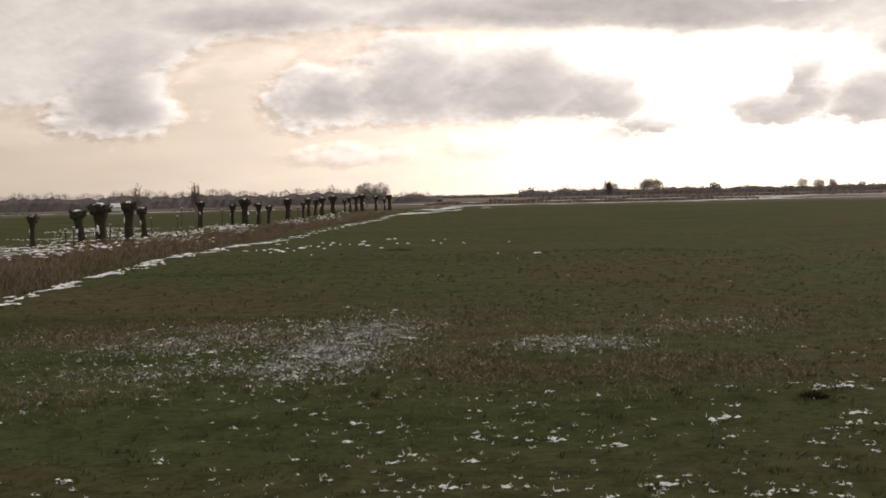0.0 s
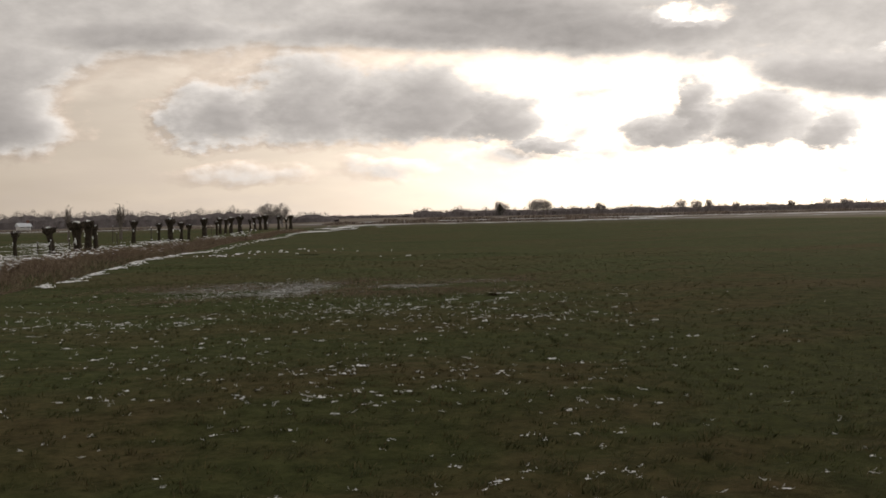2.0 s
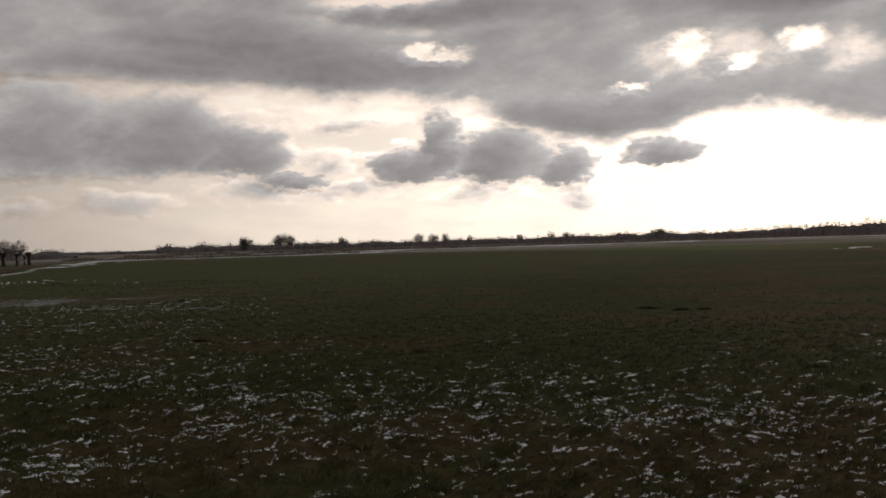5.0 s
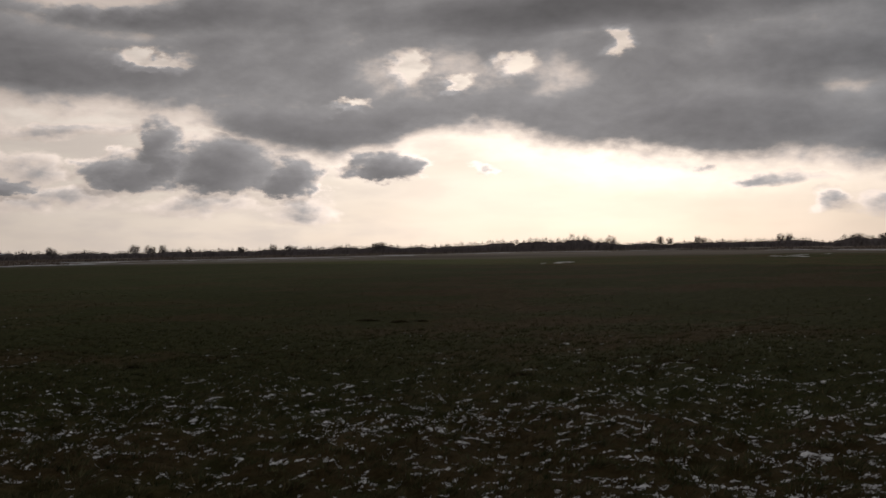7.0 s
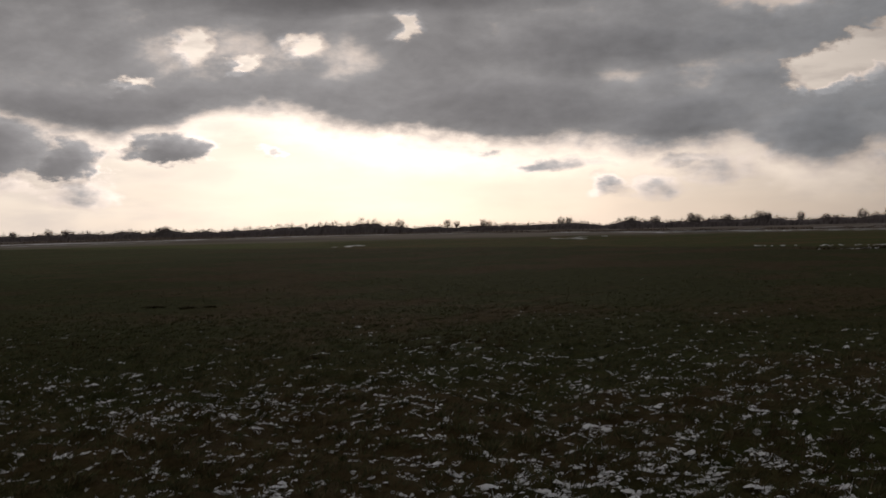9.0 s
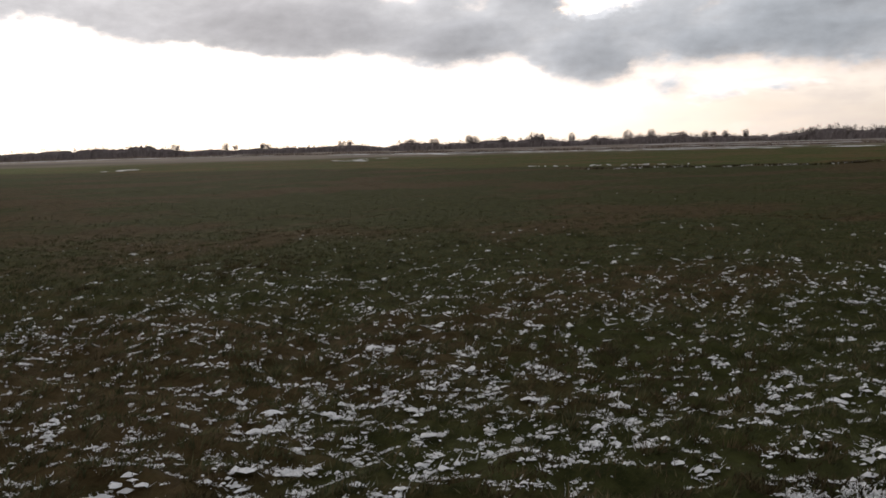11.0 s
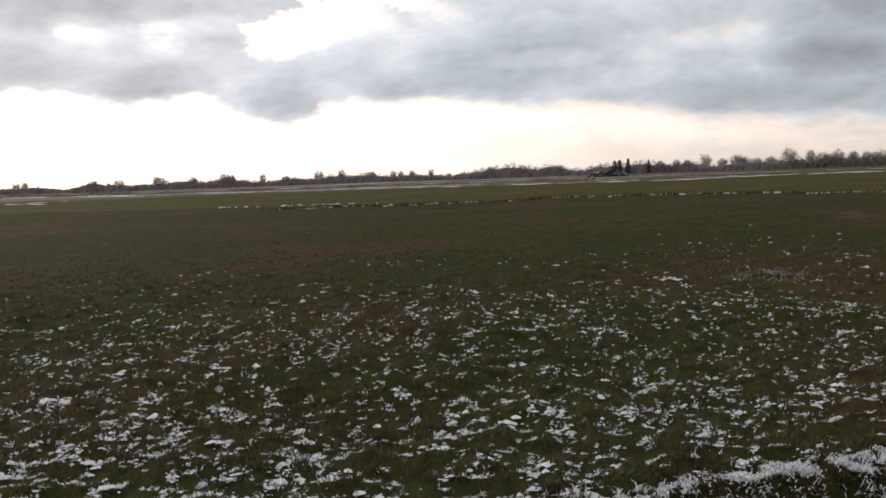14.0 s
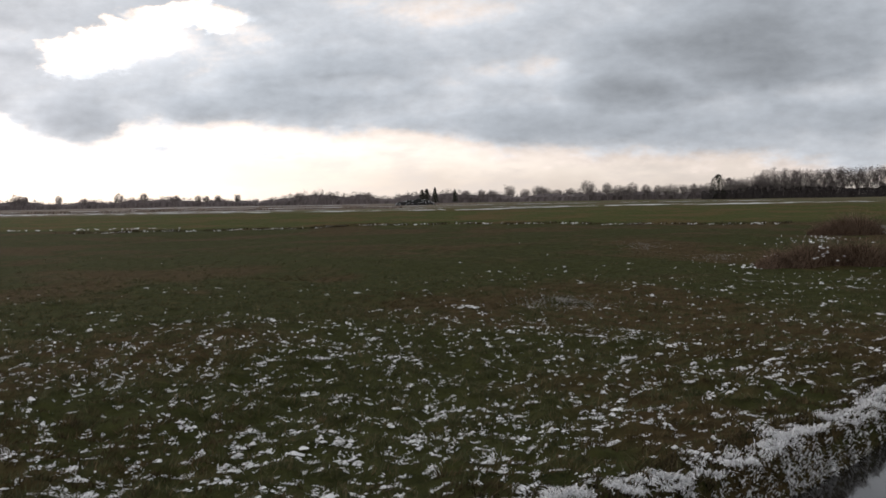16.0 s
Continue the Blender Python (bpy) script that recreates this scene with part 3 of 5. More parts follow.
def hummock(x, y):
    """Small unevenness of the turf, about -1 to 1."""
    z = np.zeros(np.shape(x))
    for kx, ky, ph, amp, size in waves:
        if size < 1:
            z = z + amp * np.sin(kx * x + ky * y + ph)
    return np.clip(z / 0.035, -1, 1)


def build_grass():
    r, az = RNG.uniform(6.4, 60, 90000), np.radians(RNG.uniform(-8, 114, 90000))
    fade = RNG.uniform(0, 1, len(r)) < np.clip(1.25 - r / 48, 0.0, 1)
    x1, y1 = (r * np.sin(az))[fade], (r * np.cos(az))[fade]
    y2 = 15 + 75 * RNG.uniform(0, 1, 32000) ** 1.4
    x2 = 1.5 + RNG.normal(0, 1, len(y2)) * (6.5 + np.clip(y2 - 50, 0, 60) * 0.22)
    x, y = np.concatenate([x1, x2]), np.concatenate([y1, y2])
    keep = (bank_side(x, y) < -0.05) & (RNG.uniform(0, 1, len(x)) < 0.6 + 0.5 * hummock(x, y))
    x, y = x[keep], y[keep]
    # tufts stand up out of the short sward
    tx, ty = wedge(30000, 6.4, 38, -4, 114)
    keep = (bank_side(tx, ty) < -0.1) & (RNG.uniform(0, 1, len(tx)) < (0.45 + 0.5 * hummock(tx, ty)) * np.clip(1.5 - np.hypot(tx, ty) / 30, 0.25, 1) * np.clip((np.degrees(np.arctan2(tx, ty)) - 2) / 20, 0.06, 1))
    tx, ty = tx[keep], ty[keep]

    def withered(px, py):
        off = -bank_side(px, py)
        return (field_noise(px, py, 0.55, 1.3) + RNG.normal(0, 0.1, len(px)) > 0.76) | ((off > 0.4) & (off < 1.7) & (px > 4) & (field_noise(px, py, 2.2, 0.3) + RNG.normal(0, 0.1, len(px)) > 0.42))

    rust, trust = withered(x, y), withered(tx, ty)
    for dry, mat, name, label in ((False, M_GRASS, "grass", "short olive-green winter grass in uneven tufts across the field"), (True, M_RUST, "withered_grass", "withered rust-brown grass in patches on the field")):
        px, py = x[rust == dry], y[rust == dry]
        n = 7
        px = np.repeat(px, n) + RNG.normal(0, 0.03, len(px) * n)
        py = np.repeat(py, n) + RNG.normal(0, 0.03, len(py) * n)
        k = len(px)
        tall = RNG.uniform(0.025, 0.07, k) * (1 + 0.5 * hummock(px, py))
        lean = RNG.normal(0, 0.035, (k, 3)) + np.array((0.02, -0.01, 0))
        lean[:, 2] = 0
        low = short_blades(on_ground(px, py, -0.01), tall, RNG.uniform(0.008, 0.018, k), lean)
        qx, qy = tx[trust == dry], ty[trust == dry]
        n = 22
        girth = np.repeat(RNG.gamma(4.0, 0.017, len(qx)) + 0.02, n)
        a = RNG.uniform(0, 2 * np.pi, len(girth))
        q = np.sqrt(RNG.uniform(0, 1, len(girth)))
        comb_ = np.repeat(lie(qx, qy) + RNG.normal(0, 0.5, len(qx)), n)
        px, py = np.repeat(qx, n) + girth * q * np.cos(a), np.repeat(qy, n) + girth * q * np.sin(a)
        tall = np.clip(girth, 0, 0.12) * RNG.uniform(0.6, 1.3, len(girth)) * (1.15 - 0.5 * q)
        lean = np.stack([np.cos(a) * girth * q * 1.1 + np.cos(comb_) * 0.05, np.sin(a) * girth * q * 1.1 + np.sin(comb_) * 0.05, np.zeros(len(girth))], 1) + RNG.normal(0, 0.015, (len(girth), 3)) * (1, 1, 0)
        V, F = merge([low, short_blades(on_ground(px, py, -0.01), tall, RNG.uniform(0.009, 0.018, len(girth)), lean)])
        loose(name, V, F, mat, label, "grass")


build_grass()


def snow_clusters(cx, cy, size, ang, rng=RNG, strands=9, lift=0.014):
    """Ragged snow lying between the tufts: lobed thin cushions, crumbs round them, and whitened strands of grass."""
    n = len(cx)

    def round_about(k, along, across):
        rep_ = np.repeat(np.arange(n), k)
        lx, ly = rng.normal(0, along, len(rep_)) * size[rep_], rng.normal(0, across, len(rep_)) * size[rep_]
        c, s = np.cos(ang[rep_]), np.sin(ang[rep_])
        return rep_, cx[rep_] + lx * c - ly * s, cy[rep_] + lx * s + ly * c

    pieces = []
    for k, along, across, lo, hi in ((5, 0.85, 0.5, 0.2, 0.6), (5, 1.7, 1.0, 0.07, 0.25)):
        rep_, x, y = round_about(k, along, across)
        R = size[rep_] * rng.uniform(lo, hi, len(rep_))
        P = on_ground(x, y, lift)
        P[:, 2] += rng.uniform(0, 0.5, len(rep_)) * R
        pieces.append(flakes(P, R, np.clip(R * rng.uniform(0.3, 1.0, len(rep_)), 0.004, 0.03), 8, rng, (ang[rep_] + rng.normal(0, 0.7, len(rep_)), rng.uniform(1.0, 1.9, len(rep_)))))
    rep_, x, y = round_about(strands, 1.2, 0.75)
    k = len(rep_)
    a = ang[rep_] + rng.normal(0, 0.6, k)
    L = rng.uniform(0.2, 1.1, k) * np.clip(size[rep_], 0.025, 0.07) * rng.choice((-1, 1), k)
    lean = np.stack([np.cos(a) * L, np.sin(a) * L, np.zeros(k)], 1)
    pieces.append(short_blades(on_ground(x, y, 0.012), rng.uniform(0.01, 1.0, k) * np.clip(size[rep_] * 1.1, 0.03, 0.065), rng.uniform(0.007, 0.016, k), lean, rng))
    return merge(pieces)


def build_snow():
    # round the ditch corner the snow lies thick, thinning outwards
    x, y = wedge(84000, 6.4, 34, 2, 114)
    r, az = np.hypot(x, y), np.degrees(np.arctan2(x, y))
    off = -bank_side(x, y)
    p = np.clip(1.45 - r * (1 + np.clip((46 - az) / 60, 0, 0.55)) / 17.5, 0.02, 1) * np.clip((az + 62) / 108, 0.45, 1) * np.clip(field_noise(x, y, 0.8, 0.4) * 1.7 - 0.2, 0.5 + 0.3 * np.clip((12 - r) / 3, 0, 1), 1)
    p *= np.clip(0.6 - 0.4 * hummock(x, y), 0.1, 1) * np.clip((az + 5) / 38, 0.45, 1) * np.clip((off - 0.3) / 1.6, 0.3, 1)
    keep = (RNG.uniform(0, 1, len(x)) < p) & (off > 0.3)
    x, y = x[keep], y[keep]
    size = np.clip((RNG.gamma(0.75, 0.0166, len(x)) + 0.0112) * np.clip((np.degrees(np.arctan2(x, y)) + 30) / 80, 0.6, 1) * (1 + 0.45 * np.clip((14 - np.hypot(x, y)) / 6, 0, 1)), 0, 0.11)
    pieces = [snow_clusters(x, y, size, lie(x, y) + RNG.normal(0, 0.35, len(x)), strands=9)]
    # lines of snow in old wheel marks
    xs, ys = [], []
    for i in range(44):
        px, py = polar_xy(RNG.uniform(22, 100), RNG.uniform(9, 24))
        for _ in range(int(RNG.uniform(12, 46))):
            a = float(lie(np.array(px), np.array(py)))
            px, py = px + 0.11 * math.cos(a), py + 0.11 * math.sin(a)
            if RNG.uniform() < 0.4:
                xs.append(px + RNG.normal(0, 0.03)), ys.append(py + RNG.normal(0, 0.03))
    x, y = np.array(xs), np.array(ys)
    keep = bank_side(x, y) < -0.5
    x, y = x[keep], y[keep]
    pieces.append(snow_clusters(x, y, RNG.gamma(1.2, 0.010, len(x)) + 0.013, lie(x, y) + RNG.normal(0, 0.15, len(x)), strands=5))
    # flecks further out
    x, y = wedge(7000, 14, 60, -6, 112)
    r = np.hypot(x, y)
    keep = RNG.uniform(0, 1, len(x)) < np.clip(0.75 - r / 38, 0.01, 1) * np.clip(field_noise(x, y, 0.35, 2.0) * 1.8 - 0.6, 0.03, 1) * np.clip((np.degrees(np.arctan2(x, y)) - 40) / 25, 0.1, 1)
    pieces.append(snow_clusters(x[keep], y[keep], RNG.uniform(0.02, 0.05, keep.sum()), lie(x[keep], y[keep]), strands=4))
    # flecks that run on towards the reeds
    x, y = wedge(3600, 16, 42, 82, 110)
    keep = (RNG.uniform(0, 1, len(x)) < np.clip(field_noise(x, y, 0.6, 1.1) * 1.8 - 0.35, 0.1, 1) * np.clip(1.2 - np.hypot(x, y) / 40, 0.1, 1) * np.clip((np.degrees(np.arctan2(x, y)) - 82) / 20, 0, 1)) & (bank_side(x, y) < -0.6)
    pieces.append(snow_clusters(x[keep], y[keep], RNG.gamma(1.0, 0.015, keep.sum()) + 0.012, lie(x[keep], y[keep]), strands=5))
    # thin flecks along the middle of the field
    x, y = 1 + RNG.normal(0, 7, 46000), RNG.uniform(12, 92, 46000)
    open_ = np.interp(y, [12, 20, 26, 31, 46, 49, 56, 63], [1.0, 0.9, 0.7, 0.3, 0.22, 0.6, 0.5, 0.12]) * np.clip((63 - y) / 12, 0.04, 1) * np.clip(1 - (x - 1 - (y - 20) * 0.12) / 5, np.clip((24 - np.hypot(x, y)) / 6, 0.05, 1), 1)
    keep = RNG.uniform(0, 1, len(x)) < open_ * np.clip(field_noise(x, y, 0.7, 4.0) * 1.6 - 0.25, 0.15, 1) * (0.7 + 0.3 * np.sin(y * 2.6 + np.sin(x * 0.5)))
    pieces.append(snow_clusters(x[keep], y[keep], np.clip(RNG.gamma(0.8, 0.014, keep.sum()) + 0.012, 0, 0.075), RNG.normal(0, 0.3, keep.sum()), strands=3, lift=0.0))
    # thicker again west of the corner
    x, y = RNG.uniform(-7, 9, 4000), RNG.uniform(12.5, 25, 4000)
    keep = RNG.uniform(0, 1, len(x)) < np.clip(1.3 - (y - 13) / 7.5, 0, 1) * np.clip(field_noise(x, y, 0.9, 2.7) * 1.7 - 0.3, 0.2, 1) * np.clip((25 - np.hypot(x, y)) / 5, 0, 1)
    pieces.append(snow_clusters(x[keep], y[keep], np.clip(RNG.gamma(0.8, 0.015, keep.sum()) + 0.012, 0, 0.08), RNG.normal(0.05, 0.3, keep.sum()), strands=4, lift=0.004))
    V, F = merge(pieces)
    loose("snow", V, F, M_SNOW, "ragged patches of thin snow caught in the grass", "snow")


def polar_xy(az, d):
    return d * math.sin(radians(az)), d * math.cos(radians(az))


build_snow()


# frozen wet spots in the western pasture: place, half widths, how much rime
SPOTS = ((-2.0, 58.6, 0.5, 1.0, 20), (-1.7, 60.8, 0.6, 1.6, 30), (-1.2, 63.8, 0.6, 1.8, 26), (-5.0, 61.8, 1.1, 1.3, 22), (-3.5, 63.6, 0.9, 1.2, 16), (-4.3, 58.6, 0.8, 0.9, 10), (2.3, 60.4, 0.6, 1.0, 14), (5.0, 63.0, 0.8, 1.4, 6))


def build_frost():
    """Rime-white flats in the sward: frozen wet spots."""
    pieces = []
    for cx, cy, w, d, n in SPOTS + ((26.9, 0.5, 0.5, 0.9, 14), (53.6, -2.8, 1.6, 1.0, 5), (44, -5.2, 1.2, 0.8, 4)):
        n *= 95
        x, y = RNG.normal(cx, w * 1.1, n), RNG.normal(cy, d * 0.7, n)
        keep = field_noise(x, y, 3.1, 1.0) + 0.6 * field_noise(x, y, 9.0, 2.0) + RNG.normal(0, 0.15, n) > 0.7
        x, y = x[keep], y[keep]
        n = len(x)
        lean = RNG.normal(0, 0.05, (n, 3)) * (1, 1, 0)
        pieces.append(short_blades(on_ground(x, y, 0.0), RNG.uniform(0.02, 0.06, n), RNG.uniform(0.012, 0.03, n), lean))
    lying = []
    for cx, cy, w, d, n in SPOTS:
        x, y = RNG.normal(cx, w, n * 6), RNG.normal(cy, d * 0.8, n * 6)
        lying.append(snow_clusters(x, y, np.clip(RNG.gamma(0.7, 0.014, len(x)) + 0.008, 0, 0.06), RNG.normal(0.9, 0.5, len(x)), strands=7, lift=0.0))
    V, F = merge(lying)
    loose("spot_snow", V, F, M_SNOW, "crumbs of snow on frozen wet spots in the grass", "snow")
    V, F = merge(pieces)
    loose("frost", V, F, M_FROST, "grey-white rime on frozen wet spots in the grass", "frost")


build_frost()


def build_straw():
    """Bleached dead grass in patches beside the frozen spots."""
    pieces = []
    for cx, cy, w, d, n in ((-4.6, 62.8, 1.5, 1.1, 50), (0.5, 65.0, 1.3, 1.6, 50), (0.3, 58.2, 1.3, 1.4, 44), (5.9, 63.5, 2.2, 1.4, 60), (-7.2, 63.0, 1.8, 1.2, 36), (3.6, 57.6, 1.2, 1.0, 30), (-5.6, 57.0, 1.2, 0.8, 24)):
        n *= 120
        x, y = RNG.normal(cx, w, n), RNG.normal(cy, d, n)
        keep = field_noise(x, y, 2.1, 3.0) + RNG.normal(0, 0.15, n) > 0.4
        x, y = x[keep], y[keep]
        n = len(x)
        pieces.append(short_blades(on_ground(x, y, -0.005), RNG.uniform(0.03, 0.07, n), RNG.uniform(0.010, 0.022, n), RNG.normal(0, 0.05, (n, 3)) * (1, 1, 0)))
    V, F = merge(pieces)
    loose("dead_grass", V, F, M_STRAW, "bleached pinkish-brown dead grass in patches", "grass")


build_straw()


def build_snow_lines():
    """Snow that stays along furrows, ditch rims and the far side of the field."""
    pieces = []

    def line(pts, width, n, lo, hi, rise=0.05, stretch=2.2, hold=-0.7):
        pts = np.array(pts, float)
        seg = np.linalg.norm(np.diff(pts, axis=0), axis=1)
        t = np.sort(RNG.uniform(0, seg.sum(), n))
        i = np.clip(np.searchsorted(np.cumsum(seg), t), 0, len(seg) - 1)
        f = (t - np.concatenate([[0], np.cumsum(seg)])[i]) / seg[i]
        p = pts[i] + (pts[i + 1] - pts[i]) * f[:, None]
        ang = np.arctan2((pts[i + 1] - pts[i])[:, 1], (pts[i + 1] - pts[i])[:, 0])
        off = RNG.normal(0, width, n) + width * 1.2 * np.sin(t * 1.9) * np.sin(t * 0.63 + 1)
        keep = np.sin(t * 3.1) + np.sin(t * 1.27 + 2) + RNG.normal(0, 0.6, n) > hold
        p, ang, off, n = p[keep], ang[keep], off[keep], int(keep.sum())
        x, y = p[:, 0] - np.sin(ang) * off, p[:, 1] + np.cos(ang) * off
        pieces.append(flakes(on_ground(x, y, 0.02), RNG.uniform(lo, hi, n), rise * RNG.uniform(0.3, 1.2, n), 9, RNG, (ang + RNG.normal(0, 0.25, n), stretch * RNG.uniform(0.5, 1.3, n))))

    # rim of the west ditch
    line([(-11.7, 66), (-11.9, 76), (-11.8, 86), (-11.2, 98), (-10.2, 110)], 0.22, 1300, 0.025, 0.11, 0.03, 2.4, -0.35)
    line([(-10.2, 110), (-8.8, 132), (-8.1, 154), (-6.7, 186), (-4, 210)], 0.3, 600, 0.04, 0.16, 0.03, 2.4, -0.2)
    # scraps on the grass before it
    for cx, cy, n, s in ((-7.3, 95.5, 14, 0.5), (-6.0, 100, 6, 0.3), (-4.4, 98, 8, 0.4), (-9.5, 98, 7, 0.3), (-2.0, 102, 5, 0.3), (1.5, 104, 4, 0.25), (3.5, 88, 3, 0.25)):
        x, y = RNG.normal(cx, 1.2, n), RNG.normal(cy, 3.0, n)
        pieces.append(flakes(on_ground(x, y, 0.02), RNG.uniform(0.15, 0.55, n) * s, np.full(n, 0.05), 8))
    # thin snow on the grass beyond the west ditch
    for _ in range(46):
        cx, cy, n = RNG.uniform(-34, -19), RNG.uniform(70, 150), 70
        x, y = RNG.normal(cx, 1.4, n), RNG.normal(cy, 0.9, n)
        pieces.append(flakes(on_ground(x, y, 0.02), RNG.uniform(0.03, 0.13, n), np.full(n, 0.025), 8))
    # across the field, a furrow with snow on its tufts
    line([(96, -17), (103, 2), (105.5, 19), (100, 30), (90, 46)], 0.5, 520, 0.03, 0.14, 0.10, 1.0)
    line([(111, 139), (118, 143), (124, 147)], 0.5, 40, 0.3, 0.9, 0.06)
    line([(165, 128), (180, 152), (206, 156)], 0.6, 40, 0.3, 1.2, 0.06)
    line([(106, 52), (112, 44), (104, 60)], 0.6, 60, 0.04, 0.12, 0.08)
    line([(24.4, 2.7), (26.2, 2.2)], 0.25, 60, 0.015, 0.06, 0.02)
    # the field's far margin
    line([(-4, 205), (5, 300), (66, 300)], 3.0, 170, 0.6, 2.4, 0.08, 3.0, 0.2)
    line([(66, 300), (114, 398), (240, 402), (277, 466), (377, 450), (444, 396)], 4.0, 380, 1.0, 4.0, 0.1, 3.2, 0.2)
    line([(444, 396), (278, 186), (262, 86), (250, 26), (282, 6), (290, -70)], 2.0, 420, 0.6, 2.6, 0.08, 3.2, 0.1)
    V, F = merge(pieces)
    loose("snow_line", V, F, M_SNOW, "broken white lines of snow along furrows and ditch rims", "snow", shade=True)


build_snow_lines()


def build_bank():
    """Long grass that hangs over the ditch, half of it under snow."""
    def along(n, lo, hi):
        pts = BANK[3:10]
        seg = np.linalg.norm(np.diff(pts, axis=0), axis=1)
        t = RNG.uniform(0, seg.sum(), n)
        i = np.clip(np.searchsorted(np.cumsum(seg), t), 0, len(seg) - 1)
        f = (t - np.concatenate([[0], np.cumsum(seg)])[i]) / seg[i]
        d = (pts[i + 1] - pts[i]) / seg[i][:, None]
        nrm = np.stack([d[:, 1], -d[:, 0]], 1)
        p = pts[i] + d * (f * seg[i])[:, None] + nrm * RNG.uniform(lo, hi, n)[:, None]
        return p, nrm, t

    def crusted(t, cut):
        return 0.45 * np.sin(t * 2.3) + 0.6 * np.sin(t * 5.1 + 1) + 0.9 * np.sin(t * 11.3) + 0.7 * np.sin(t * 23.0 + 2) + RNG.normal(0, 0.7, len(t)) > cut

    # dark grass, standing on the brink and hanging down the face
    p, nrm, t = along(46000, -0.75, 0.02)
    k = len(p)
    L = RNG.uniform(0.05, 0.22, k)
    out_, drop = RNG.uniform(-0.2, 0.45, k), RNG.uniform(0.2, 1.5, k)
    lean = np.stack([nrm[:, 0] * L * out_, nrm[:, 1] * L * out_, -L * drop], 1) + RNG.normal(0, 0.04, (k, 3)) * (1, 1, 0.5)
    V, F = blades(on_ground(p[:, 0], p[:, 1], -0.02), L * 0.75, RNG.uniform(0.008, 0.020, k), lean)
    loose("bank_grass", V, F, M_BANKGRASS, "long dark withered grass hanging over the ditch bank", "grass")
    # white bunches: bent blades under a crust of snow
    p, nrm, t = along(4200, -0.45, 0.02)
    edge_off = np.abs(bank_side(p[:, 0], p[:, 1]))
    keep = crusted(t, 0.25 + 2.4 * edge_off + RNG.normal(0, 1.1, len(t)))
    n = 15
    p, nrm = np.repeat(p[keep], n, 0), np.repeat(nrm[keep], n, 0)
    k = len(p)
    reach = np.repeat(RNG.uniform(0.45, 1.15, k // n), n)
    a = RNG.normal(0, 1.1, k)
    away_ = np.stack([nrm[:, 0] * np.cos(a) - nrm[:, 1] * np.sin(a), nrm[:, 0] * np.sin(a) + nrm[:, 1] * np.cos(a)], 1)
    L = RNG.uniform(0.05, 0.19, k) * reach
    lean = np.concatenate([away_ * (L * RNG.uniform(0.3, 0.9, k))[:, None], (-L * RNG.uniform(0.4, 1.1, k))[:, None]], 1)
    p = p + RNG.normal(0, 0.028, (k, 2))
    V, F = blades(on_ground(p[:, 0], p[:, 1], 0.035), L * 0.85, RNG.uniform(0.009, 0.021, k), lean)
    loose("snowy_bank_grass", V, F, M_SNOW, "snow-laden grass drooping over the ditch edge", "grass")
    p, nrm, t = along(1500, -0.8, -0.25)
    keep = crusted(t, 0.9)
    p = p[keep]
    V, F = snow_clusters(p[:, 0], p[:, 1], RNG.gamma(1.2, 0.016, len(p)) + 0.012, lie(p[:, 0], p[:, 1]))
    loose("bank_snow", V, F, M_SNOW, "clotted snow on top of the ditch bank", "snow")


build_bank()


def build_furrow_grass():
    """Dark grass added along the furrow for dark tufts and the shade under its snow."""
    pts = np.array([(96, -17), (103, 2), (105.5, 19), (100, 30), (90, 46)], float)
    k = 5200
    f = RNG.uniform(0, len(pts) - 1.001, k)
    i = f.astype(int)
    q = pts[i] + (pts[i + 1] - pts[i]) * (f - i)[:, None] + RNG.normal(0, 0.35, (k, 2)) + np.array((-0.5, 0))
    keep = np.sin(f * 71) + np.sin(f * 29 + 1) + RNG.normal(0, 0.5, k) > 0.1
    q = q[keep]
    k = len(q)
    V, F = blades(on_ground(q[:, 0], q[:, 1], -0.02), RNG.uniform(0.12, 0.34, k), RNG.uniform(0.03, 0.07, k), RNG.normal(0, 0.09, (k, 3)) * (1, 1, 0))
    loose("furrow_grass", V, F, M_BANKGRASS, "dark grass along a furrow, for tufts and shade below the snow", "grass")


build_furrow_grass()


# ---------------------------------------------------------------- reeds
def reed_bed(name, x, y, h, label, mat=M_REED, w=(0.008, 0.020), tilt=0.3, category="reeds"):
    n = len(x)
    lean = RNG.normal(0, 1, (n, 3)) * (np.asarray(h) * tilt)[:, None] + np.array((0.12, -0.03, 0)) * np.asarray(h)[:, None]
    lean[:, 2] = 0
    V, F = blades(on_ground(x, y, -0.05), h, RNG.uniform(w[0], w[1], n), lean)
    return loose(name, V, F, mat, label, category)


def spread(cx, cy, rx, ry, n, hmax, turn=0.0):
    a, r = RNG.uniform(0, 2 * np.pi, n), np.sqrt(RNG.uniform(0, 1, n))
    px, py = r * np.cos(a) * rx, r * np.sin(a) * ry
    c, s = math.cos(turn), math.sin(turn)
    h = hmax * (1 - 0.6 * r ** 2) * RNG.uniform(0.35, 1.05, n) * (0.8 + 0.3 * np.sin(px * 2.3) * np.sin(py * 2.9 + 1))
    return cx + px * c - py * s, cy + px * s + py * c, h


def reed_clumps(name, spots, label):
    xs, ys, hs = zip(*[spread(*s) for s in spots])
    reed_bed(name, np.concatenate(xs), np.concatenate(ys), np.concatenate(hs), label, M_REEDCLUMP, tilt=0.6)


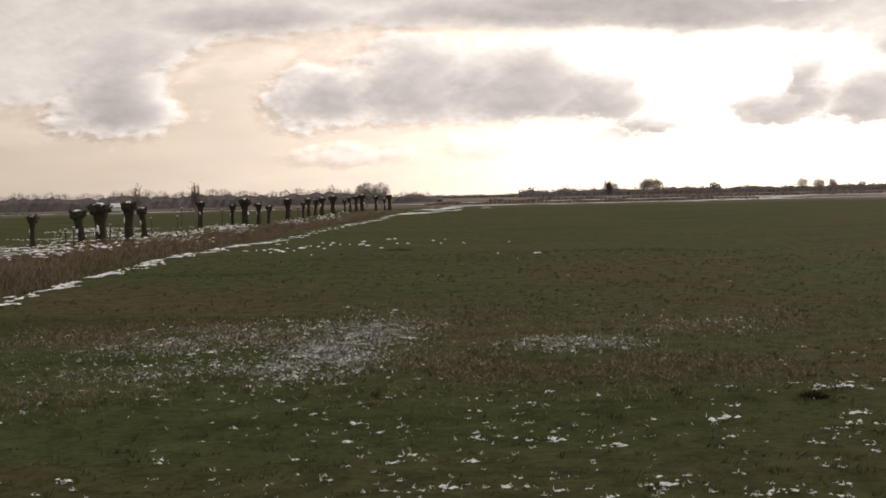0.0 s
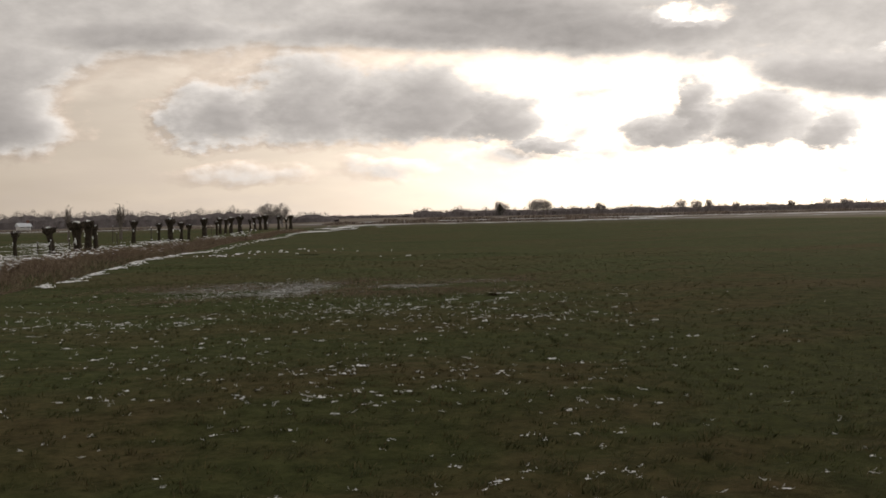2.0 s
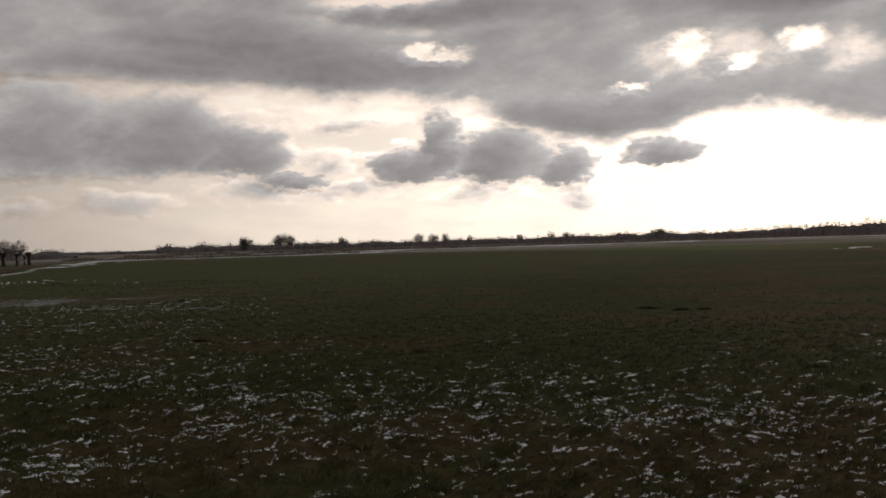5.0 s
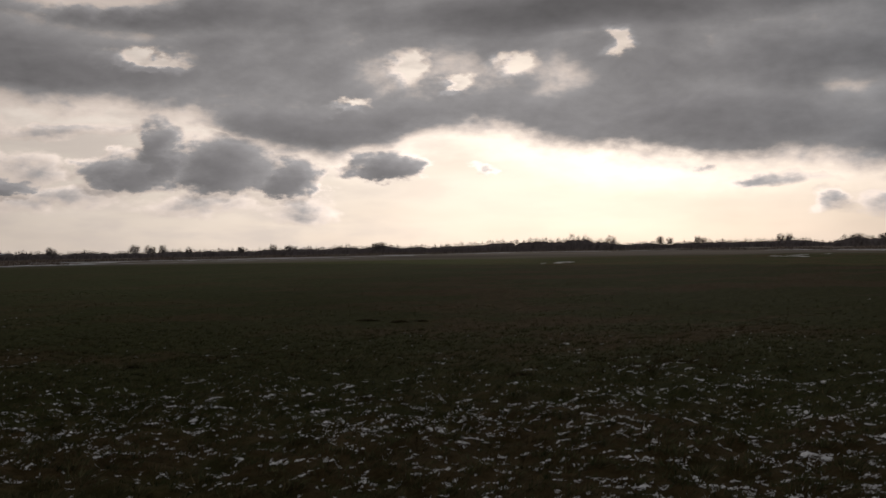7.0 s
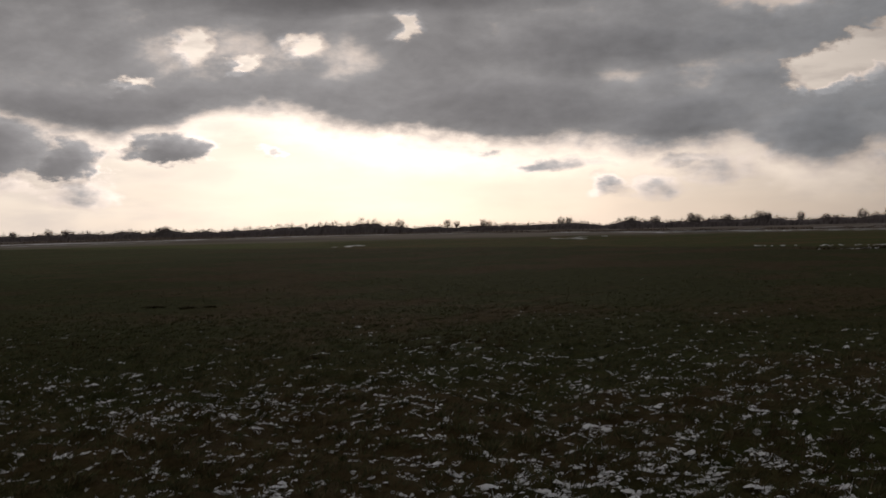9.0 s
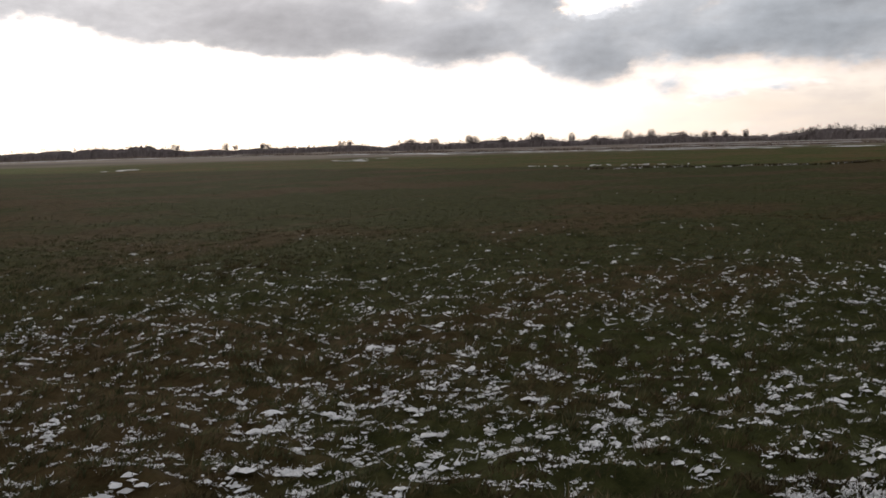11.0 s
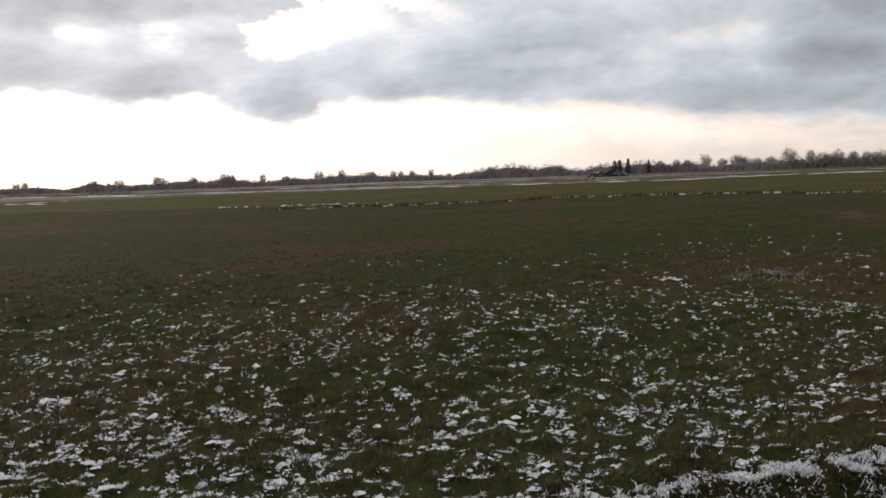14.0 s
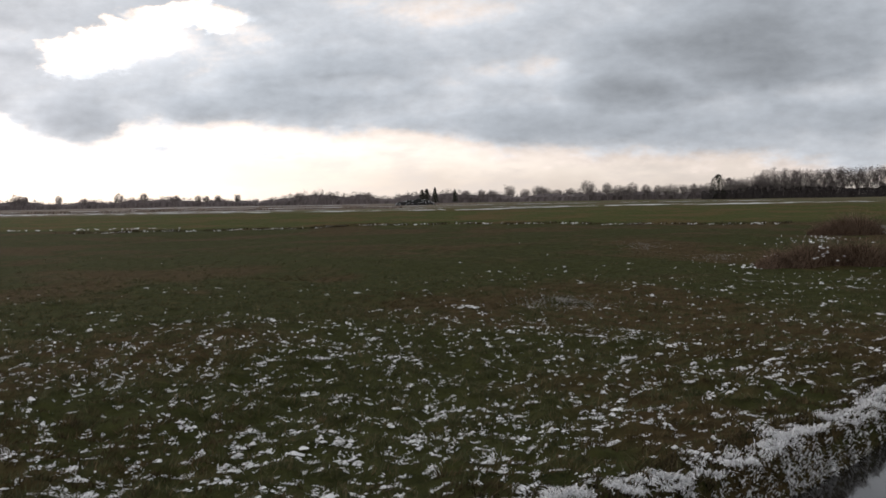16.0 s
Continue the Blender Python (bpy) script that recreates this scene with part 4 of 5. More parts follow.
LOW_REEDS = [(39.2 + 0.15 * i + RNG.uniform(-0.5, 0.5), -6.2 - 0.62 * i + RNG.uniform(-0.2, 0.2), RNG.uniform(0.45, 0.8), RNG.uniform(0.45, 0.75), 1500, h, RNG.uniform(-1, 0)) for i, h in enumerate((0.6, 1.0, 1.3, 1.4, 1.2, 1.4, 1.5, 1.3, 1.4, 1.5))]
TALL_REEDS = [(68.6 + 0.25 * i + RNG.uniform(-0.4, 0.4), -14.3 - 0.9 * i, RNG.uniform(0.9, 1.3), RNG.uniform(0.8, 1.1), 2300, h, RNG.uniform(-1, 0)) for i, h in enumerate((1.3, 2.0, 2.25, 1.8))]
reed_clumps("reed_clump", LOW_REEDS, "low brown dry reeds at the ditch end, flecked with snow")
reed_clumps("tall_reed_clump", TALL_REEDS, "rounded stand of tall brown dry reeds")


def build_reed_snow():
    pieces = []
    for cx, cy, w, n, z in ((43.0, -7.4, 1.2, 12, 0.08), (37.8, -5.4, 0.7, 12, 0.06), (69.5, -18.3, 0.5, 90, 0.5), (39.8, -8.3, 0.45, 26, 0.9), (62.5, -13.0, 1.6, 26, 0.12), (60, -12, 2.0, 14, 0.05), (66, -17.8, 0.6, 12, 0.4), (53, -9.5, 2.5, 12, 0.05)):
        x, y = RNG.normal(cx, w, n), RNG.normal(cy, w * 0.6, n)
        P = on_ground(x, y, 0.02)
        P[:, 2] += RNG.uniform(0.3, 1.0, n) * z
        pieces.append(flakes(P, RNG.uniform(0.03, 0.10, n), np.full(n, 0.03), 7))
    V, F = merge(pieces)
    loose("reed_snow", V, F, M_SNOW, "scraps of snow lodged in the reeds", "snow", shade=True)


build_reed_snow()


def west_edge(y):
    return np.interp(y, [60, 76, 86, 98, 110, 132, 154, 186, 215], [-12.0, -12.5, -12.6, -12.0, -11.2, -9.8, -9.0, -7.6, -5.5])


def build_west_reeds():
    n = 88000
    y = 62 + (RNG.uniform(0, 1, n) ** 1.3) * 155
    wide = np.interp(y, [60, 90, 120, 160, 215], [6.5, 6.0, 5.0, 4.0, 3.0])
    f = RNG.uniform(0, 1, n)
    x = west_edge(y) - 0.9 - f * wide
    h = RNG.uniform(0.3, 0.8, n) * np.where(f < 0.25, 0.7 + f, 1.0) * (0.75 + 0.35 * np.sin(y * 0.5) * np.sin(y * 0.17 + 1))
    reed_bed("ditch_reeds", x, y, np.clip(h, 0.25, 1.2), "band of dry russet reeds along the willow ditch", w=(0.007, 0.019), tilt=0.8)
    pieces = []
    for _ in range(58):
        cy = 68 + RNG.uniform(0, 1) ** 1.7 * 120
        cx = west_edge(cy) - RNG.uniform(3.0, 8.4)
        k = RNG.integers(8, 26)
        px, py = RNG.normal(cx, 0.5, k), RNG.normal(cy, 1.1, k)
        P = on_ground(px, py, 0.0)
        P[:, 2] += RNG.uniform(0.2, 0.6, k)
        pieces.append(flakes(P, RNG.uniform(0.05, 0.2, k), np.full(k, 0.04), 8))
    V, F = merge(pieces)
    loose("ditch_reed_snow", V, F, M_SNOW, "snow lying on the flattened reeds by the willows", "snow", shade=True)


build_west_reeds()

# ---------------------------------------------------------------- pollard willows
def willow(h, girth, lean, seed, m, label, snow=True):
    rng = np.random.default_rng(seed)
    ob = thing("pollard_willow", m, label, "willow", "row of pollard willows")
    zs = np.linspace(-0.1, h - 0.35, 8)
    path = np.stack([lean[0] * np.abs(zs / h) ** 1.3 + rng.normal(0, 0.015, 8), lean[1] * np.abs(zs / h) ** 1.3, zs], 1)
    rad = girth * np.array((1.35, 1.1, 0.95, 0.88, 0.86, 0.92, 1.08, 1.3))
    V, F = tube(path, rad, 11, rng, 0.13)
    part("trunk", mesh_of("trunk", V, F, M_BARK, True), M_BARK, ob)
    top = path[-1]
    pieces = [lump(top + (0, 0, 0.08), girth * 1.65, seed, 0.55, 2, 0.8)]
    tips = []
    for i in range(9):
        a = i * 2.4 + rng.uniform(-0.4, 0.4)
        d = np.array((math.cos(a), math.sin(a), 0)) * girth * rng.uniform(0.9, 1.75)
        pieces.append(lump(top + d + (0, 0, rng.uniform(0.02, 0.26)), girth * rng.uniform(0.45, 0.8), seed + i, 0.6, 1))
        for _ in range(2):
            e = top + d + (rng.uniform(-0.1, 0.1), rng.uniform(-0.1, 0.1), 0.2)
            t = e + np.array((d[0] * 0.4, d[1] * 0.4, rng.uniform(0.12, 0.3)))
            pieces.append(tube([e, (e + t) / 2, t], [0.05, 0.04, 0.025], 5))
            tips.append(t)
    V, F = merge(pieces)
    head = part("head", mesh_of("head", V, F, M_BARK), M_BARK, ob, "knuckled pollard head with cut stubs")
    if snow:
        V, F = lump(top + (0, 0, 0.3 + girth * 0.35), girth * rng.uniform(0.85, 1.2), seed, 0.9, 2, 0.36)
        part("snow_cap", mesh_of("snow_cap", V, F, M_SNOW, True), M_SNOW, head, "cushions of snow on the cut head")
        z = rng.uniform(0.35, 0.7) * h
        c = np.array((np.interp(z, zs, path[:, 0]), np.interp(z, zs, path[:, 1]), z))
        a = rng.normal(-2.3, 0.5)
        V, F = lump(c + np.array((math.cos(a), math.sin(a), 0)) * girth * 0.8, girth * 0.34, seed, 0.9, 2, 2.2)
        part("snow_streak", mesh_of("snow_streak", V, F, M_SNOW, True), M_SNOW, ob, "snow blown onto one side of the bark")
    return ob


WILLOWS = [(-25.2, 107.9), (-23.1, 110.7), (-19.0, 101.7), (-21.0, 113.8), (-22.0, 121.1), (-22.6, 141.5), (-21.2, 149.4), (-19.7, 148.2), (-19.0, 151.7), (-19.1, 158.5), (-18.4, 168.1), (-17.7, 176.3),
           (-18.4, 187.0), (-18.5, 195.0), (-18.1, 200), (-18.2, 216), (-17.2, 226), (-16.8, 232), (-16.3, 238), (-15.4, 240), (-12.6, 236), (-11.6, 246), (-11.1, 254)]
SIZES = [(1.9, 0.15, (0.05, 0)), (2.15, 0.25, (-0.35, 0.1)), (2.45, 0.32, (-0.03, 0)), (2.55, 0.30, (0.02, 0)), (2.15, 0.22, (-0.22, 0)), (2.3, 0.22, (0.12, 0))]
for i, (x, y) in enumerate(WILLOWS[:6]):
    kind = ("slim", "leaning", "stout", "tall stout", "leaning", "forked-headed")[i]
    willow(SIZES[i][0], SIZES[i][1], SIZES[i][2], 11 + i, pose(x, y, float(ground_z(x, y))), f"{kind} dark pollard willow with snow on its cut head")
protos = [o for o in scene.objects if o.name.startswith("pollard_willow")]
for i, (x, y) in enumerate(WILLOWS[6:]):
    src = protos[2 + (i * 3 + 1) % 4] if i % 5 else protos[0]
    s = RNG.uniform(0.88, 1.08) * (1.0 if y < 200 else 1.1)
    copy_thing(src, pose(x, y, float(ground_z(x, y)), 0, 0, RNG.uniform(0, 360)) @ Matrix.Diagonal((s, s, s, 1)))


def fence_post(x, y, h, m_lean):
    ob = thing("fence_post", pose(x, y, float(ground_z(x, y)), m_lean, 0, RNG.uniform(0, 90)), "weathered grey wooden fence post topped with snow", "fence post", "fence posts along the willows")
    V, F = tube([(0, 0, -0.2), (0.01, 0, h * 0.5), (0, 0.01, h)], [0.06, 0.055, 0.05], 7, RNG, 0.1)
    part("post", mesh_of("post", V, F, M_POST), M_POST, ob)
    V, F = lump((0, 0, h), 0.075, x, 0.4, 1, 0.6)
    part("snow_cap", mesh_of("snow_cap", V, F, M_SNOW, True), M_SNOW, ob, "small cap of snow")


for x, y, h in ((-24.6, 112, 1.0), (-22.0, 106, 1.2), (-23.6, 118, 1.1), (-23.4, 128, 1.2), (-22.8, 134, 1.2), (-21.4, 145.5, 1.6), (-27.4, 154, 1.9), (-20.6, 163, 1.3), (-18.4, 171, 1.4), (-19.0, 181, 1.3)):
    fence_post(x, y, h, RNG.uniform(-4, 4))


def hurdle(x, y, turn):
    ob = thing("field_gate", pose(x, y, float(ground_z(x, y)), 0, 0, turn), "low grey wooden field gate with plain rails", "gate")
    for px in (-1.3, 0.0, 1.3):
        part("gate_post", box(px - 0.07, px + 0.07, -0.07, 0.07, -0.1, 1.1, 0.015), M_POST, ob)
    for z in (0.35, 0.65, 0.95):
        part("rail", box(-1.35, 1.35, -0.03, 0.03, z - 0.05, z + 0.05, 0.01), M_POST, ob)


hurdle(-29.5, 106.5, 8)


# ---------------------------------------------------------------- far marsh: reed strips, ice and snow
def polar(az, d):
    return d * math.sin(radians(az)), d * math.cos(radians(az))


def reed_strip(az0, az1, d0, d1, h, n, label="far strip of dry reeds on the marsh, lightened for haze"):
    f = RNG.uniform(0, 1, n)
    az = np.radians(az0 + (az1 - az0) * f)
    d = d0 + (d1 - d0) * f + RNG.normal(0, 4.0, n)
    hh = h * RNG.uniform(0.55, 1.1, n) * (0.75 + 0.35 * np.sin(f * 37 + az0) * np.sin(f * 13.1))
    reed_bed("far_reeds", d * np.sin(az), d * np.cos(az), hh, label, M_HAZY_REED, (0.25, 0.7), 0.3)


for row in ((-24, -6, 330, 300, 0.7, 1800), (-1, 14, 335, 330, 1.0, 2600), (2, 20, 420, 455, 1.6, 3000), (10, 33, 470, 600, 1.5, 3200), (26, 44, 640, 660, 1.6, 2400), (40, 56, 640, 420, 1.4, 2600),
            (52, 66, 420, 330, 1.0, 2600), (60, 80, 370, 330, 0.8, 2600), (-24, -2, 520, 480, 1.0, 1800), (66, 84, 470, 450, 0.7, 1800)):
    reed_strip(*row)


def ice_strips():
    pieces = []
    for az0, az1, d0, d1, n, w in ((1, 15, 292, 305, 120, 4), (13, 30, 305, 360, 90, 5), (-24, -8, 300, 290, 60, 6), (-22, -3, 440, 420, 60, 8), (-2, 12, 345, 340, 90, 8), (0, 22, 385, 450, 130, 9), (6, 30, 520, 640, 110, 14), (14, 31, 425, 480, 70, 8), (34, 44, 610, 640, 60, 14),
                                   (40, 52, 600, 500, 60, 12), (50, 62, 420, 360, 70, 8), (56, 74, 345, 300, 90, 6), (60, 80, 430, 390, 90, 9), (72, 104, 300, 300, 26, 4), (78, 100, 420, 400, 34, 8), (66, 78, 600, 560, 60, 14)):
        f = RNG.uniform(0, 1, n)
        az = np.radians(az0 + (az1 - az0) * f)
        d = d0 + (d1 - d0) * f + RNG.normal(0, w * 0.4, n)
        P = np.stack([d * np.sin(az), d * np.cos(az), np.full(n, 0.12)], 1)
        pieces.append(flakes(P, RNG.uniform(0.3, 1.1, n) * w * 0.5, np.full(n, 0.06), 10, RNG, (-az, RNG.uniform(0.9, 2.2, n))))
    V, F = merge(pieces)
    loose("snow_strip", V, F, M_ICE, "long pale strips of snow and ice on the far marsh", "snow")


ice_strips()

# ---------------------------------------------------------------- far trees
def bare_tree(name, height, spread_, seed, m, label, twig=M_HAZY_TWIG, twigs=520, crown_from=0.3, group="bare trees on the horizon"):
    """A leafless tree: tapered trunk, forking limbs, and a crown of fine twigs with gaps."""
    rng = np.random.default_rng(seed)
    ob = thing(name, m, label, "tree", group)
    r0 = height * 0.028
    fork = height * crown_from
    V, F = tube([(0, 0, -0.03 * height), (0.02 * height, 0, fork * 0.6), (0, 0.01 * height, fork), (0.01 * height, 0, height * 0.62)], [r0 * 1.3, r0, r0 * 0.85, r0 * 0.35], 7, rng, 0.1)
    part("trunk", mesh_of("trunk", V, F, twig), twig, ob)
    limbs, ends = [], []
    for i in range(13):
        a = i * 2.4 + rng.uniform(-0.4, 0.4)
        z0 = fork * rng.uniform(0.8, 1.5)
        reach = spread_ * rng.uniform(0.45, 0.95)
        z1 = height * rng.uniform(0.55, 0.98)
        p0 = np.array((0, 0, z0))
        p2 = np.array((math.cos(a) * reach, math.sin(a) * reach, z1 - 0.35 * height * (reach / spread_) ** 2))
        p1 = (p0 + p2) / 2 + (0, 0, 0.06 * height)
        limbs.append(tube([p0, p1, p2], [r0 * 0.5, r0 * 0.34, r0 * 0.12], 5))
        for _ in range(4):
            s = p1 + (p2 - p1) * rng.uniform(0, 1)
            e = s + rng.normal(0, 0.16, 3) * spread_ * (1, 1, 0.7) + (0, 0, 0.13 * height)
            limbs.append(tube([s, (s + e) / 2 + rng.normal(0, 0.02, 3) * height, e], [r0 * 0.22, r0 * 0.16, r0 * 0.08], 4))
            ends.append(e)
            ends.append((s + e) / 2)
    V, F = merge(limbs)
    part("branchwork", mesh_of("branchwork", V, F, twig), twig, ob)
    ends = np.array(ends)
    twigs *= 3
    P = ends[rng.integers(0, len(ends), twigs)] + rng.normal(0, 0.05, (twigs, 3)) * height
    q = rng.normal(0, 1, (twigs, 3))
    q *= (rng.uniform(0.25, 1, twigs) ** 0.45 / np.linalg.norm(q, axis=1))[:, None]
    dome = np.stack([q[:, 0] * spread_ * 0.95, q[:, 1] * spread_ * 0.95, height * 0.64 + q[:, 2] * height * 0.35], 1)
    P = np.where((rng.uniform(0, 1, twigs) < 0.5)[:, None], dome, P)
    P[:, 2] = np.clip(P[:, 2], fork * 0.7, height)
    V, F = slivers(P, rng.uniform(0.05, 0.11, twigs) * height, rng.uniform(0.003, 0.008, twigs) * height, rng, 0.5)
    part("crown", mesh_of("crown", V, F, twig), twig, ob, "open crown of leafless twigs")
    return ob


# dense dark crown, used for the poplars and a dark broadleaf tree
def conical_tree(height, spread_, seed, m, label):
    rng = np.random.default_rng(seed)
    ob = thing("conifer", m, label, "tree", "dark trees on the horizon")
    V, F = tube([(0, 0, -0.3), (0, 0, height * 0.5), (0, 0, height)], [height * 0.02, height * 0.014, 0.02], 6)
    part("trunk", mesh_of("trunk", V, F, M_BARK), M_BARK, ob)
    n = 900
    f = rng.uniform(0.06, 1, n)
    a = rng.uniform(0, 6.3, n)
    r = spread_ * (1 - f) ** (0.7 if spread_ < 0.3 * height else 0.4) * np.sqrt(rng.uniform(0, 1, n)) * rng.uniform(0.7, 1.15, n)
    P = np.stack([r * np.cos(a), r * np.sin(a), f * height * 0.96], 1)
    V, F = slivers(P, rng.uniform(0.05, 0.12, n) * height, rng.uniform(0.008, 0.02, n) * height, rng, 0.4)
    part("crown", mesh_of("crown", V, F, M_DENSECROWN), M_DENSECROWN, ob, "dense dark narrow crown")
    return ob


def top_height(el, d):
    return 2.6 + d * math.tan(radians(el))


TREES = {}
for key, sp, seed, mat, nt, cf in (("a", 0.42, 1, M_HAZY_TWIG, 620, 0.28), ("b", 0.34, 2, M_HAZY_TWIG, 560, 0.3), ("c", 0.5, 3, M_HAZY_TWIG, 700, 0.22), ("p", 0.36, 4, M_PALETWIG, 420, 0.3), ("t", 0.3, 5, M_HAZY_TWIG, 480, 0.42)):
    TREES[key] = (sp, seed, mat, nt, cf)
MADE = {}
WORDS = {"a": "round-crowned bare tree on the horizon", "b": "upright bare tree on the horizon", "c": "broad bare bushy tree on the horizon", "p": "pale thin bare tree on the horizon", "t": "tall bare tree at the edge of a wood"}


def plant(key, az, el, d, turn=0.0):
    x, y = polar(az, d)
    h = top_height(el, d)
    m = pose(x, y, 0, 0, 0, turn) @ Matrix.Diagonal((h, h, h, 1))
    if key in MADE:
        s = h / MADE[key].scale[0]
        return copy_thing(MADE[key], pose(x, y, 0, 0, 0, turn) @ Matrix.Diagonal((s, s, s, 1)))
    sp, seed, mat, nt, cf = TREES[key]
    MADE[key] = bare_tree("bare_tree", 1.0, sp, seed, m, WORDS[key], mat, nt, cf)
    return MADE[key]


PLANTS = "c-3.6/.66/300 a-2.95/.62/300 b8.0/.42/760 c8.25/.36/760 c9.8/.44/760 a9.95/.49/760 p10.3/.48/780 p10.5/.42/780 c17.2/.43/760 a17.9/.39/780 p18.1/.36/800 b18.6/.4/800 a19.9/.29/800 b22.5/.32/820 p22.6/.3/820 a24.2/.41/820 c25.0/.37/830 b13.1/.36/800 a13.3/.3/800"
PLANTS2 = "a42.0/.55/900 p44.5/.5/900 p45.0/.42/900 b46.4/.46/900 p46.7/.4/900 a50.5/.5/900 b50.9/.48/900 c54.1/.45/700 c55.4/.45/720 b57.2/.54/760 c57.5/.5/760 c59.0/.46/760 a60.6/.57/760 b61.0/.5/760 b62.6/.49/780 c63.8/.36/780 a65.5/.56/780 b66.7/.55/780 c68.2/.42/780 p69.4/.42/800 p69.8/.4/800 b71.4/.42/800 b70.4/.4/800 c29.6/.4/880 b29.9/.43/880"
PLANTS3 = "c83.4/.4/650 b84.2/.44/650 c84.8/.42/650 c86.5/.44/660 c88.2/.4/660 b92.8/.55/640 c93.8/.5/640 c91.7/.5/640 c95.6/.5/640 c94.7/.52/640 a96.0/.6/620 c78.2/.42/700 c74.6/.46/700 b76.3/.44/700 a85.7/.65/680 c87.2/.6/660 c87.6/.5/660 c88.9/.45/660 a89.8/.81/640 b90.8/.66/640 a91.3/.55/640 a92.1/.66/640 b93.4/.5/640 a94.2/.55/640 b95.2/.55/640 c97.0/.82/560 c97.6/.8/560 c98.5/1.0/560 a98.9/1.2/560 a99.5/1.12/560 a100.0/1.18/560 t100.4/1.2/560 b101.0/1.12/560 t101.6/1.18/560 a102.1/1.18/560 t102.5/1.22/560 b103.1/1.2/560 a103.6/1.2/560 t104.2/1.26/560 a105.0/1.2/560 t106.0/1.2/560"
for text in (PLANTS, PLANTS2, PLANTS3):
    for item in text.split():
        az, el, d = (float(v) for v in item[1:].split("/"))
        el *= 1.35 if 0 < az < 11 else 1.15 if 11 <= az < 20 else 1.0
        plant(item[0], az, el, d, RNG.uniform(0, 360))

for x, y, h, seed in ((-36.0, 168.0, 4.6, 61), (-29.6, 170.0, 5.0, 62), (-31.0, 176.0, 4.0, 63)):
    bare_tree("sapling", h, h * 0.13, seed, pose(x, y, 0), "slim bare sapling standing behind the willows", M_PALETWIG, 60, 0.4, "slim saplings behind the willows")

for az, el, d, w in ((81.05, 0.5, 640, 0.34), (81.3, 0.54, 640, 0.32), (81.75, 0.6, 640, 0.28), (82.8, 0.5, 640, 0.26), (96.45, 1.0, 560, 0.5), (97.0, 0.8, 565, 0.6), (8.05, 0.42, 740, 0.4)):
    x, y = polar(az, d)
    h = top_height(el, d)
    conical_tree(h, h * w, int(az * 10), pose(x, y, 0), "dark dense-crowned tree standing above the tree line")


def thicket(az0, az1, d, tops, twig=M_HAZY_TWIG, seed=0, dense=1.0, label="long belt of bare scrub and trees, its twigs lightened for haze", body=M_HAZY_THICKET):
    """A far belt of scrub: an uneven body with a twiggy upper edge, colours mostly lightened for haze. tops: elevations
    of the skyline, evenly along it.
    """
    rng = np.random.default_rng(seed)
    w = radians(az1 - az0) * d
    n = max(int(w / 1.3), 8)
    f = np.linspace(0, 1, n)
    el = np.interp(f, np.linspace(0, 1, len(tops)), tops) + (0.06 if 3 < az0 < 30 else 0.0)
    h = np.maximum(2.6 + d * np.tan(np.radians(el)), 0.8)
    h = h * (1 + 0.08 * np.sin(f * w * 0.21 + seed) + 0.08 * np.sin(f * w * 0.083 + 2 * seed) + rng.normal(0, 0.04, n))
    az = np.radians(az0 + (az1 - az0) * f)
    prof = np.array([(-2.5, 0.0), (-2.2, 0.45), (-1.0, 0.64), (0.5, 0.74), (2.2, 0.4), (2.5, 0.0)])
    rows = []
    for off, k in prof:
        dd = d + off * (1 + 0.2 * rng.normal(0, 1, n))
        rows.append(np.stack([dd * np.sin(az), dd * np.cos(az), h * k * (1 + (rng.normal(0, 0.06, n) + 0.05 * np.sin(f * w * 0.55 + seed * off) if k else 0)) - (0.2 if k == 0 else 0)], 1))
    V1 = np.concatenate(rows)
    F1 = np.concatenate([np.stack([i * n + np.arange(n - 1), i * n + np.arange(1, n), (i + 1) * n + np.arange(1, n)], 1) for i in range(5)] +
                        [np.stack([i * n + np.arange(n - 1), (i + 1) * n + np.arange(1, n), (i + 1) * n + np.arange(n - 1)], 1) for i in range(5)])
    k = int(w * 26 * dense * min((800 / d) ** 1.5, 2.6))
    g = rng.uniform(0, 1, k)
    hh = np.interp(g, f, h)
    a2 = np.radians(az0 + (az1 - az0) * g)
    dd = d + rng.normal(0, 1.8, k)
    P = np.stack([dd * np.sin(a2), dd * np.cos(a2), hh * (0.05 + 0.9 * rng.beta(2.2, 1.5, k)) * (1 + 0.16 * np.sin(g * w * 0.9 + seed) * np.sin(g * w * 0.31))], 1)
    V2, F2 = slivers(P, np.clip(hh * rng.uniform(0.14, 0.32, k), 0.4, 2.6 * d / 800), rng.uniform(0.06, 0.2, k) * (d / 800) ** 1.5, rng, 1.6)
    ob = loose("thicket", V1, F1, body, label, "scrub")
    part("twigs", mesh_of("twigs", V2, F2, twig), twig, ob, "twiggy upper edge")


